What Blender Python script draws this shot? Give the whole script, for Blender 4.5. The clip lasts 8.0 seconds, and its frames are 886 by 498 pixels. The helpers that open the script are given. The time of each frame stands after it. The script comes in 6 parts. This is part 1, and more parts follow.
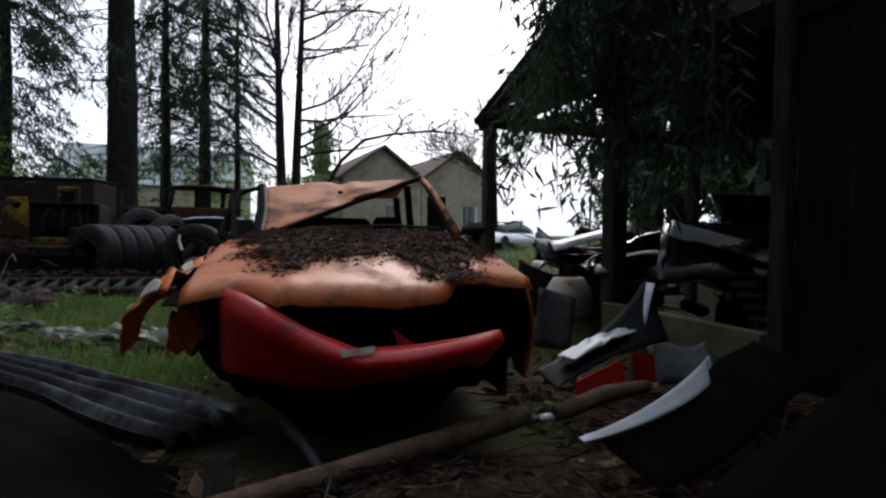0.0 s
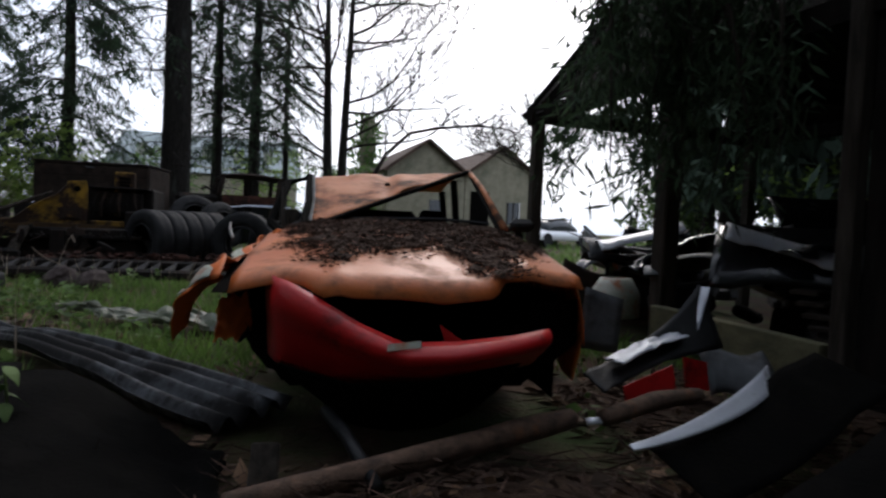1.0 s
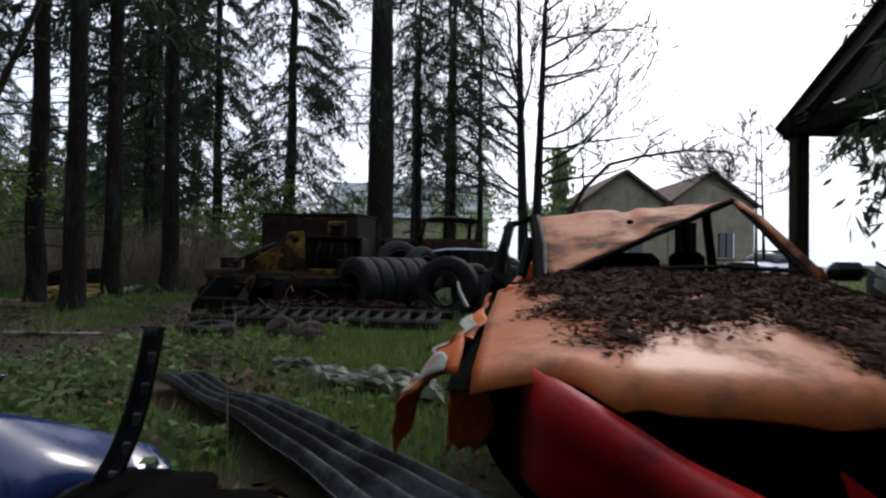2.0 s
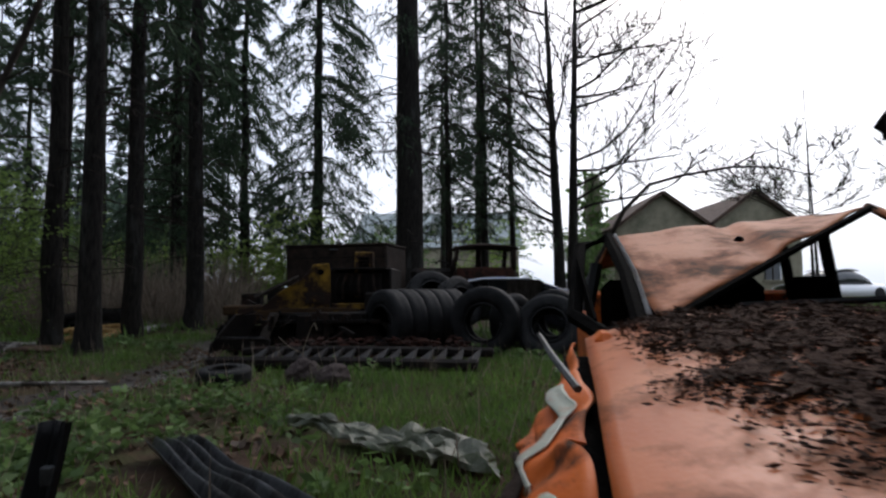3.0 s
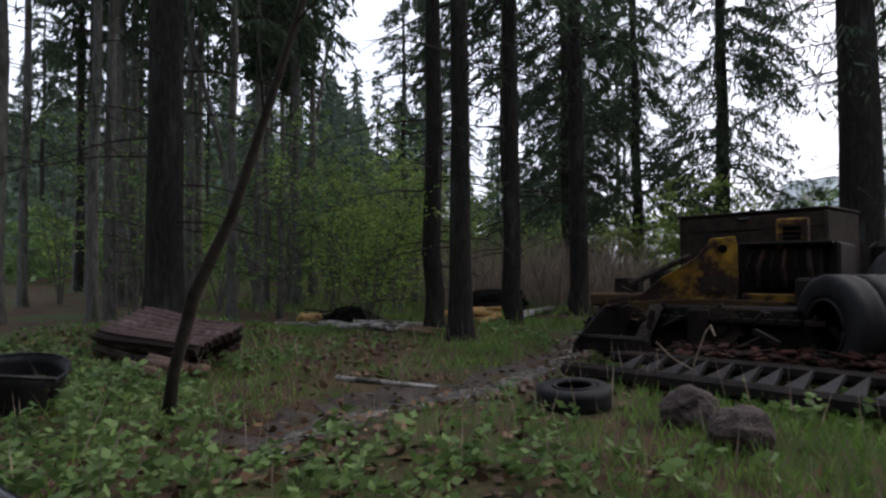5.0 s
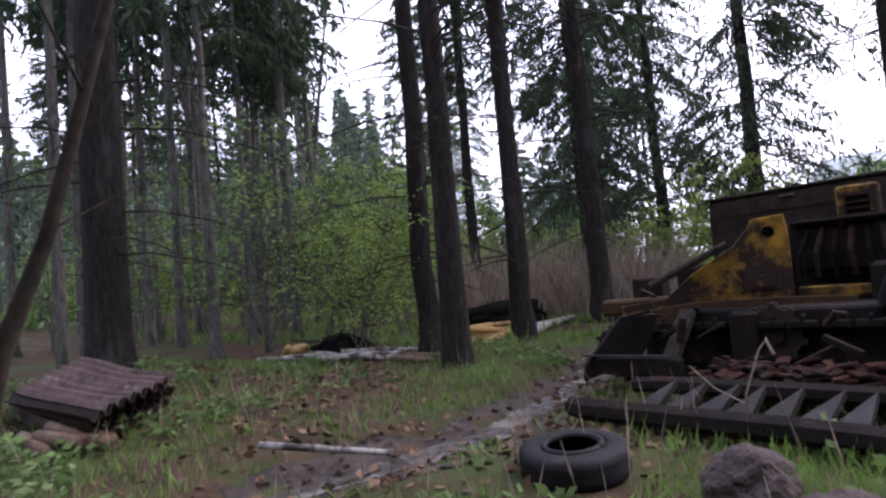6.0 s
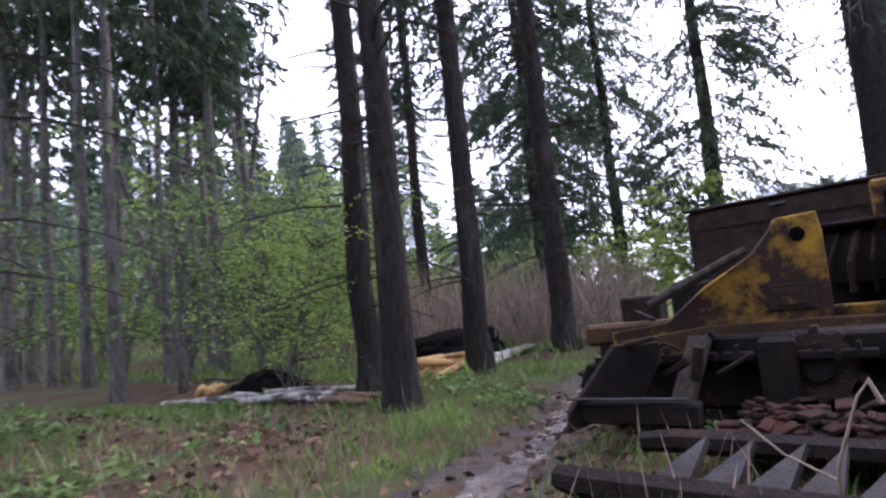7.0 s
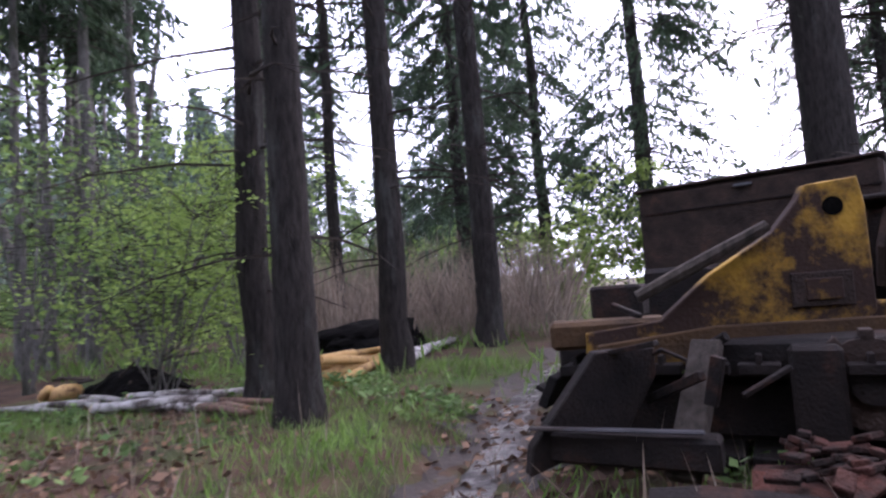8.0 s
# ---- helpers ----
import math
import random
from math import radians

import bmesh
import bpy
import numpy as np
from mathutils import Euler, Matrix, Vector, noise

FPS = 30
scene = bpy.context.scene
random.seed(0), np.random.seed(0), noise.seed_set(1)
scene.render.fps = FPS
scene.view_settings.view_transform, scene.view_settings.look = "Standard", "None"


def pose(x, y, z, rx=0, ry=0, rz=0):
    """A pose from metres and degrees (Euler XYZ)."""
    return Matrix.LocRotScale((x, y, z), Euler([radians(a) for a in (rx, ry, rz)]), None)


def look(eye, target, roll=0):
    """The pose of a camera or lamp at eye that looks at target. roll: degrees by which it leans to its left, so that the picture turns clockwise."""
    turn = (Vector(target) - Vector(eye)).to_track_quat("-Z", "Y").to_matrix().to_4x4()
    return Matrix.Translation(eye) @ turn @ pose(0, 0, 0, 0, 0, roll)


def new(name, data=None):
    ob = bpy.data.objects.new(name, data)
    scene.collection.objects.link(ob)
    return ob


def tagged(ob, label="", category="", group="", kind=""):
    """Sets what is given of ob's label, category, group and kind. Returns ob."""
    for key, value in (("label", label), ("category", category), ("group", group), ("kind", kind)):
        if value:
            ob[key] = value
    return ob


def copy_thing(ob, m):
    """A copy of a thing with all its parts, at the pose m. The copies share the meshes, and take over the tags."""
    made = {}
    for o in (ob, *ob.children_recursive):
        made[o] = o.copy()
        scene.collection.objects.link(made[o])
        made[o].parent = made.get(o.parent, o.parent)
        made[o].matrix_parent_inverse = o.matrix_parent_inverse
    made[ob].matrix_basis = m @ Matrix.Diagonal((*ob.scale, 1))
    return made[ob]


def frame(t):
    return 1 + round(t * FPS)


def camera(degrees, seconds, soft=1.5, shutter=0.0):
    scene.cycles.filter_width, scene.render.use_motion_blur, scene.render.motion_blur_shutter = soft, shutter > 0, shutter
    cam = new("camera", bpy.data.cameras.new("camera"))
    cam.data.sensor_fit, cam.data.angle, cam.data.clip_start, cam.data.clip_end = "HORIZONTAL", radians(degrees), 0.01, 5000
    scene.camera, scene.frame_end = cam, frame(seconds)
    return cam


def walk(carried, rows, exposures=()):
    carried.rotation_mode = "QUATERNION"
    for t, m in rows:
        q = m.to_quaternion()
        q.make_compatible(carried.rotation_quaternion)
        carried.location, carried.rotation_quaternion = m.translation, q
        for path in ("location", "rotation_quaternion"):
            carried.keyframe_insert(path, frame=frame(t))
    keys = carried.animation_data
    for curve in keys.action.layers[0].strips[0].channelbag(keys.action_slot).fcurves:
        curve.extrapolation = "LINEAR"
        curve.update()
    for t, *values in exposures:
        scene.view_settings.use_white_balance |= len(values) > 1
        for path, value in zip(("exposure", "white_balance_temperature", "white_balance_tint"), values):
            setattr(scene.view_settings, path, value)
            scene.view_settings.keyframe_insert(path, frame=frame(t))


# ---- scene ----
cam = camera(72.5, 8.0, 2.4, 0.25)
PATH = [
    (0.0, look((0.653, -1.027, 0.867), (1.413, 0.823, 0.818), 0.8)),
    (0.5, look((0.665, -1.038, 0.873), (1.47, 0.793, 0.851), 1.5)),
    (1.0, look((0.639, -0.977, 0.865), (1.272, 0.919, 0.795), 2.6)),
    (1.5, look((0.599, -0.611, 0.838), (0.889, 1.367, 0.78), 0.7)),
    (1.7, look((0.573, -0.429, 0.872), (0.688, 1.568, 0.872), -0.2)),
    (2.8, look((0.392, 0.382, 0.972), (0.337, 2.38, 1.043), 1.2)),
    (3.0, look((0.427, 0.563, 0.952), (0.349, 2.557, 1.081), -0.5)),
    (3.5, look((0.409, 1.014, 0.979), (0.0, 2.962, 1.174), -2.4)),
    (4.0, look((0.318, 1.461, 0.955), (-0.482, 3.293, 0.993), 1.8)),
    (4.5, look((0.164, 1.937, 1.065), (-0.846, 3.663, 1.107), -2.5)),
    (5.0, look((0.015, 2.68, 0.993), (-1.253, 4.225, 1.064), -0.3)),
    (5.2, look((-0.054, 2.962, 1.025), (-1.364, 4.473, 1.073), -3.1)),
    (6.3, look((-0.65, 4.369, 0.966), (-1.988, 5.844, 1.148), -4.6)),
    (6.5, look((-0.835, 4.566, 0.934), (-2.166, 6.034, 1.199), -4.2)),
    (7.0, look((-1.207, 5.012, 0.946), (-2.404, 6.602, 1.143), -5.5)),
    (7.2, look((-1.384, 5.227, 0.9), (-2.493, 6.88, 1.101), -5.1)),
    (7.5, look((-1.587, 5.447, 0.948), (-2.716, 7.094, 1.061), -4.3)),
    (8.0, look((-1.93, 5.977, 0.94), (-2.902, 7.72, 1.078), -4.3)),
]
walk(cam, PATH, [(0.0, 0.0, 6250, 11), (1.7, 0.0, 6250, 11), (2.8, -0.18, 6250, 11), (4.0, -0.05, 6350, 13), (5.2, 0.58, 6450, 17),
                 (6.3, 1.62, 6100, 31), (8.0, 2.05, 6000, 33)])

# ---- daylight: pale overcast sky, weak sun ahead and to the right ----
SUN_EL, SUN_AZ = 42.0, 25.0
world = bpy.data.worlds.new("overcast_sky")
scene.world = world
world.use_nodes = True
wn = world.node_tree
sky = wn.nodes.new("ShaderNodeTexSky")
sky.sky_type, sky.sun_disc = "NISHITA", False
sky.sun_elevation, sky.sun_rotation = radians(SUN_EL), radians(SUN_AZ)
sky.air_density, sky.dust_density, sky.ozone_density = 0.8, 6.0, 0.6
pale = wn.nodes.new("ShaderNodeMixRGB")
pale.blend_type = "MIX"
pale.inputs[0].default_value = 0.65
pale.inputs[2].default_value = (9.4, 10.2, 11.6, 1)
wn.links.new(sky.outputs[0], pale.inputs[1])
wn.links.new(pale.outputs[0], wn.nodes["Background"].inputs[0])
wn.nodes["Background"].inputs[1].default_value = 0.15
sun_data = bpy.data.lights.new("sun", "SUN")
sun_data.energy, sun_data.angle, sun_data.color = 0.7, radians(14), (1.0, 0.97, 0.93)
sun = new("sun", sun_data)
sun.matrix_world = look((40 * math.sin(radians(SUN_AZ)), 40 * math.cos(radians(SUN_AZ)), 40 * math.tan(radians(SUN_EL))), (0, 0, 0))


# ---- materials ----
def mat(name, c1, c2, rough=0.8, metal=0.0, scale=6.0, bump=0.3, stain=None, stain_at=0.55, stain_scale=1.6, coat=0.0,
        fine=60.0, spec=0.5, stretch=(1, 1, 1), vary=0.0, trans=0.0, soft=0.06, stain_rough=None):
    m = bpy.data.materials.new(name)
    m.use_nodes = True
    n, l = m.node_tree.nodes, m.node_tree.links
    b = n["Principled BSDF"]
    tc = n.new("ShaderNodeTexCoord")
    mp = n.new("ShaderNodeMapping")
    mp.inputs["Scale"].default_value = stretch
    l.new(tc.outputs["Object"], mp.inputs[0])
    a = n.new("ShaderNodeTexNoise")
    a.inputs["Scale"].default_value, a.inputs["Detail"].default_value, a.inputs["Roughness"].default_value = scale, 8, 0.65
    l.new(mp.outputs[0], a.inputs["Vector"])
    r = n.new("ShaderNodeValToRGB")
    r.color_ramp.elements[0].position, r.color_ramp.elements[1].position = 0.33, 0.67
    r.color_ramp.elements[0].color, r.color_ramp.elements[1].color = (*c1, 1), (*c2, 1)
    l.new(a.outputs[0], r.inputs[0])
    out_color = r.outputs[0]
    b.inputs["Roughness"].default_value, b.inputs["Metallic"].default_value = rough, metal
    b.inputs["Specular IOR Level"].default_value = spec
    if stain:
        s = n.new("ShaderNodeTexNoise")
        s.inputs["Scale"].default_value, s.inputs["Detail"].default_value, s.inputs["Roughness"].default_value = stain_scale, 9, 0.7
        l.new(mp.outputs[0], s.inputs["Vector"])
        sr = n.new("ShaderNodeValToRGB")
        sr.color_ramp.elements[0].position, sr.color_ramp.elements[1].position = stain_at - soft, stain_at + soft
        l.new(s.outputs[0], sr.inputs[0])
        mx = n.new("ShaderNodeMixRGB")
        mx.inputs[2].default_value = (*stain, 1)
        l.new(sr.outputs[0], mx.inputs[0])
        l.new(out_color, mx.inputs[1])
        out_color = mx.outputs[0]
        if stain_rough is not None:
            mr = n.new("ShaderNodeMapRange")
            mr.inputs["To Min"].default_value, mr.inputs["To Max"].default_value = rough, stain_rough
            l.new(sr.outputs[0], mr.inputs[0])
            l.new(mr.outputs[0], b.inputs["Roughness"])
    if vary:
        g = n.new("ShaderNodeNewGeometry")
        o = n.new("ShaderNodeObjectInfo")
        ad = n.new("ShaderNodeMath")
        ad.operation = "ADD"
        l.new(g.outputs["Random Per Island"], ad.inputs[0])
        l.new(o.outputs["Random"], ad.inputs[1])
        fr = n.new("ShaderNodeMath")
        fr.operation = "FRACT"
        l.new(ad.outputs[0], fr.inputs[0])
        mv = n.new("ShaderNodeMapRange")
        mv.inputs["To Min"].default_value, mv.inputs["To Max"].default_value = 1 - vary, 1 + vary
        l.new(fr.outputs[0], mv.inputs[0])
        hs = n.new("ShaderNodeHueSaturation")
        l.new(mv.outputs[0], hs.inputs["Value"])
        l.new(out_color, hs.inputs["Color"])
        out_color = hs.outputs[0]
    l.new(out_color, b.inputs["Base Color"])
    if coat:
        b.inputs["Coat Weight"].default_value, b.inputs["Coat Roughness"].default_value = coat, 0.12
    if bump:
        f = n.new("ShaderNodeTexNoise")
        f.inputs["Scale"].default_value, f.inputs["Detail"].default_value = fine, 6
        l.new(mp.outputs[0], f.inputs["Vector"])
        bp = n.new("ShaderNodeBump")
        bp.inputs["Strength"].default_value, bp.inputs["Distance"].default_value = bump, 0.02
        l.new(f.outputs[0], bp.inputs["Height"])
        l.new(bp.outputs[0], b.inputs["Normal"])
    if trans:
        t = n.new("ShaderNodeBsdfTranslucent")
        l.new(out_color, t.inputs["Color"])
        ms = n.new("ShaderNodeMixShader")
        ms.inputs[0].default_value = trans
        l.new(b.outputs[0], ms.inputs[1])
        l.new(t.outputs[0], ms.inputs[2])
        l.new(ms.outputs[0], n["Material Output"].inputs[0])
    return m


BARK = mat("spruce_bark", (0.007, 0.0062, 0.0056), (0.032, 0.0275, 0.024), 0.95, 0, 9, 1.0, (0.045, 0.047, 0.042), 0.60, 1.6, fine=35, stretch=(3, 3, 0.6), spec=0.15)
BARK_GREY = mat("grey_bark", (0.05, 0.049, 0.045), (0.15, 0.145, 0.132), 0.95, 0, 7, 0.9, (0.04, 0.045, 0.03), 0.56, 1.5, fine=30, stretch=(3, 3, 0.7), spec=0.2)
TWIG = mat("dead_twigs", (0.014, 0.011, 0.009), (0.04, 0.032, 0.025), 0.95, 0, 12, 0.2, spec=0.2)
BRUSH = mat("dry_brush", (0.14, 0.11, 0.085), (0.30, 0.25, 0.195), 0.95, 0, 4, 0.0, vary=0.35, spec=0.2, trans=0.3)
NEEDLE = mat("spruce_needles", (0.018, 0.036, 0.020), (0.055, 0.085, 0.045), 0.75, 0, 1.2, 0, vary=0.45, trans=0.35, spec=0.2)
# Paler than NEEDLE: distance haze is put into this colour.
NEEDLE_FAR = mat("haze_pale_needles", (0.05, 0.08, 0.058), (0.10, 0.14, 0.10), 0.85, 0, 0.25, 0, vary=0.4, trans=0.3, spec=0.2)
LEAF_YG = mat("young_leaves", (0.13, 0.215, 0.042), (0.27, 0.37, 0.10), 0.6, 0, 1.5, 0, vary=0.35, trans=0.5, spec=0.2)
LEAF_G = mat("green_leaves", (0.06, 0.115, 0.035), (0.16, 0.24, 0.08), 0.6, 0, 1.5, 0, vary=0.4, trans=0.4, spec=0.25)
GRASS = mat("grass_blades", (0.065, 0.13, 0.025), (0.17, 0.28, 0.065), 0.55, 0, 0.9, 0, (0.14, 0.14, 0.07), 0.6, 1.5, vary=0.35, trans=0.4, spec=0.3)
LITTER = mat("leaf_litter", (0.04, 0.022, 0.012), (0.15, 0.085, 0.045), 0.8, 0, 3, 0, vary=0.6)
LITTER_DARK = mat("hood_litter", (0.026, 0.016, 0.012), (0.09, 0.056, 0.042), 0.9, 0, 14, 0.6, vary=0.5, spec=0.1, fine=80)
ORANGE = mat("orange_car_paint", (0.52, 0.10, 0.012), (0.62, 0.15, 0.025), 0.5, 0, 3, 0.10, (0.05, 0.03, 0.02), 0.56, 5.0, fine=90, stain_rough=0.9, soft=0.06, spec=0.18)
ORANGE_FADED = mat("faded_orange_paint", (0.46, 0.10, 0.016), (0.56, 0.17, 0.05), 0.42, 0, 2.4, 0.05, (0.14, 0.06, 0.03), 0.58, 5.0, fine=70, stain_rough=0.8, soft=0.10, spec=0.35)
ORANGE_MATT = mat("weathered_roof_paint", (0.36, 0.10, 0.028), (0.46, 0.16, 0.06), 0.6, 0, 2.6, 0.12, (0.07, 0.04, 0.026), 0.53, 3.0, fine=70, stain_rough=0.9, soft=0.08, spec=0.2)
PRIMER = mat("bare_primer", (0.26, 0.29, 0.23), (0.42, 0.43, 0.36), 0.5, 0.0, 5, 0.15, (0.34, 0.12, 0.05), 0.56, 6)
RED = mat("red_bumper_plastic", (0.38, 0.006, 0.008), (0.50, 0.012, 0.012), 0.45, 0, 3, 0.1, (0.04, 0.008, 0.007), 0.60, 2.5, coat=0.08, spec=0.3)
BLACK = mat("black_plastic", (0.004, 0.004, 0.0045), (0.011, 0.011, 0.012), 0.55, 0, 5, 0.15, (0.025, 0.022, 0.02), 0.68, 3, spec=0.25)
# Near black for black parts; takes in deep shade of hollows and foreground.
VOID = mat("black_parts_and_shade", (0.0012, 0.0012, 0.0012), (0.004, 0.0035, 0.003), 0.95, 0, 6, 0.3, spec=0.04)
GLOSS_BLACK = mat("black_car_paint", (0.005, 0.0055, 0.007), (0.011, 0.012, 0.015), 0.2, 0, 3, 0.04, (0.035, 0.032, 0.03), 0.64, 3, coat=0.45, stain_rough=0.6, spec=0.35)
BLUE = mat("blue_car_paint", (0.01, 0.028, 0.11), (0.02, 0.05, 0.17), 0.18, 0, 3, 0.03, (0.03, 0.03, 0.03), 0.68, 3, coat=0.5)
SILVER = mat("silver_paint", (0.42, 0.44, 0.48), (0.56, 0.58, 0.62), 0.35, 0.3, 4, 0.08, (0.10, 0.09, 0.07), 0.62, 4)
GREYMETAL = mat("grey_sheet", (0.05, 0.053, 0.058), (0.12, 0.125, 0.13), 0.55, 0.2, 4, 0.2, (0.03, 0.024, 0.02), 0.56, 3, spec=0.3)
GALV = mat("corrugated_steel", (0.014, 0.015, 0.017), (0.075, 0.080, 0.088), 0.30, 0.45, 3, 0.12, (0.007, 0.006, 0.006), 0.50, 2.5, fine=40, stain_rough=0.75, spec=0.4)
TOOTH = mat("dull_tooth_steel", (0.010, 0.010, 0.011), (0.030, 0.030, 0.032), 0.7, 0.1, 5, 0.3, (0.014, 0.010, 0.008), 0.54, 4, spec=0.2)
RUSTSHEET = mat("rusty_sheet", (0.05, 0.03, 0.026), (0.14, 0.09, 0.08), 0.85, 0.1, 4, 0.4, (0.19, 0.15, 0.14), 0.60, 2.6, spec=0.2)
RUST = mat("rusted_steel", (0.015, 0.011, 0.009), (0.042, 0.028, 0.021), 0.9, 0.1, 6, 0.5, (0.075, 0.035, 0.02), 0.66, 3, spec=0.2)
OLDSTEEL = mat("dark_oily_steel", (0.004, 0.0035, 0.003), (0.014, 0.010, 0.008), 0.8, 0.1, 6, 0.4, (0.035, 0.016, 0.010), 0.62, 3.5, spec=0.18)
YELLOW = mat("worn_yellow_paint", (0.20, 0.110, 0.007), (0.30, 0.17, 0.015), 0.65, 0, 4, 0.25, (0.024, 0.013, 0.009), 0.46, 3.4, fine=50, soft=0.08, stain_rough=0.9, spec=0.25)
REDRUST = mat("red_rust_scrap", (0.018, 0.007, 0.005), (0.055, 0.020, 0.013), 0.9, 0, 9, 0.7, (0.012, 0.008, 0.006), 0.52, 6, spec=0.15, vary=0.4)
RUBBER = mat("weathered_rubber", (0.005, 0.005, 0.0055), (0.015, 0.015, 0.016), 0.7, 0, 6, 0.3, (0.028, 0.027, 0.026), 0.66, 3, spec=0.2)
# Boards near black: shade below roof and boughs is in the colour.
BOARD = mat("shaded_old_boards", (0.004, 0.0035, 0.003), (0.014, 0.011, 0.009), 0.95, 0, 5, 0.5, (0.03, 0.028, 0.022), 0.68, 2, stretch=(4, 4, 0.6), vary=0.2, spec=0.1)
POSTWOOD = mat("weathered_post", (0.016, 0.013, 0.010), (0.055, 0.045, 0.036), 0.95, 0, 6, 0.6, stretch=(4, 4, 0.5), spec=0.2)
LOGWOOD = mat("rotten_log", (0.05, 0.03, 0.02), (0.17, 0.10, 0.065), 0.9, 0, 6, 0.6, (0.26, 0.10, 0.035), 0.64, 2, stretch=(3, 3, 3))
FRESHLOG = mat("peeled_logs", (0.30, 0.18, 0.06), (0.50, 0.33, 0.14), 0.8, 0, 4, 0.3, (0.13, 0.07, 0.035), 0.57, 4, spec=0.2)
RUSTYELLOW = mat("rusted_yellow_paint", (0.018, 0.011, 0.007), (0.06, 0.034, 0.014), 0.85, 0, 4, 0.4, (0.16, 0.09, 0.010), 0.65, 3.0, fine=50, soft=0.07, spec=0.2)
BIRCHLOG = mat("birch_log_bark", (0.20, 0.195, 0.18), (0.42, 0.40, 0.37), 0.8, 0, 5, 0.3, (0.05, 0.042, 0.035), 0.53, 6, spec=0.2)
FOIL = mat("dirty_plastic_sheet", (0.14, 0.16, 0.11), (0.34, 0.34, 0.28), 0.4, 0, 5, 0.3, (0.07, 0.085, 0.04), 0.50, 4, trans=0.35, soft=0.1)
STONE = mat("mossy_stone", (0.03, 0.022, 0.021), (0.09, 0.07, 0.065), 0.9, 0, 6, 0.7, (0.04, 0.055, 0.02), 0.62, 3, spec=0.2)
RENDER = mat("stained_render", (0.20, 0.185, 0.13), (0.30, 0.275, 0.20), 0.9, 0, 2, 0.3, (0.15, 0.145, 0.10), 0.58, 0.6, spec=0.2)
ROOFTILE = mat("brown_roof_tiles", (0.05, 0.035, 0.028), (0.12, 0.08, 0.06), 0.85, 0, 4, 0.3, spec=0.2)
SLATE = mat("grey_barn_roof", (0.26, 0.30, 0.30), (0.38, 0.42, 0.41), 0.6, 0, 0.5, 0.2, (0.22, 0.26, 0.2), 0.58, 0.3)
DARKGLASS = mat("dark_window_glass", (0.03, 0.035, 0.04), (0.05, 0.055, 0.06), 0.08, 0, 3, 0)
WHITECAR = mat("white_car_paint", (0.75, 0.76, 0.78), (0.8, 0.8, 0.82), 0.25, 0, 3, 0, coat=0.8)
MUD = mat("wet_mud_track", (0.050, 0.044, 0.038), (0.17, 0.155, 0.14), 0.24, 0, 3, 0.6, (0.02, 0.016, 0.013), 0.50, 2.5, fine=25, stain_rough=0.7, spec=0.5)
DARKMUD = mat("churned_dark_mud", (0.012, 0.009, 0.007), (0.045, 0.033, 0.026), 0.7, 0, 4, 1.0, (0.07, 0.055, 0.045), 0.62, 5, fine=18, spec=0.3)
MOSSBEAM = mat("mossy_beam", (0.06, 0.06, 0.03), (0.14, 0.13, 0.07), 0.95, 0, 5, 0.5, stretch=(1, 1, 2))


# ---- mesh tools ----
def part(name, geo, material, parent=None, label="", smooth=False):
    """One mesh object from (verts, faces) or a bmesh, under a thing if given."""
    me = bpy.data.meshes.new(name)
    if isinstance(geo, tuple):
        me.from_pydata([tuple(map(float, v)) for v in geo[0]], [], [tuple(map(int, f)) for f in geo[1]])
    else:
        bmesh.ops.recalc_face_normals(geo, faces=geo.faces)
        geo.to_mesh(me)
        geo.free()
    me.materials.append(material)
    if smooth:
        me.polygons.foreach_set("use_smooth", [True] * len(me.polygons))
    me.update()
    ob = new(name, me)
    if parent:
        ob.parent = parent
    if label:
        tagged(ob, label)
    return ob


def thing(name, m, label, category, group="", kind=""):
    ob = new(name)
    ob.empty_display_size = 0.1
    ob.matrix_world = m
    return tagged(ob, label, category, group, kind)


def join(*geos):
    vs, fs = [], []
    for v, f in geos:
        o = len(vs)
        vs.extend([tuple(p) for p in v])
        fs.extend([tuple(i + o for i in q) for q in f])
    return vs, fs


def moved(geo, m):
    return [tuple(m @ Vector(v)) for v in geo[0]], geo[1]


def box(x0, x1, y0, y1, z0, z1, bev=0.008, m=None):
    bm = bmesh.new()
    bmesh.ops.create_cube(bm, size=1)
    bmesh.ops.transform(bm, verts=bm.verts, matrix=Matrix.LocRotScale(((x0 + x1) / 2, (y0 + y1) / 2, (z0 + z1) / 2), None, (x1 - x0, y1 - y0, z1 - z0)))
    if bev:
        bmesh.ops.bevel(bm, geom=bm.edges[:], offset=bev, segments=1, affect="EDGES")
    bm.verts.index_update()
    geo = [v.co[:] for v in bm.verts], [[v.index for v in f.verts] for f in bm.faces]
    bm.free()
    return moved(geo, m) if m else geo


def beam(a, b, w, h, bev=0.006):
    """A squared bar from a to b."""
    a, b = Vector(a), Vector(b)
    q = (b - a).to_track_quat("Y", "Z").to_matrix().to_4x4()
    return box(-w / 2, w / 2, 0, (b - a).length, -h / 2, h / 2, bev, Matrix.Translation(a) @ q)


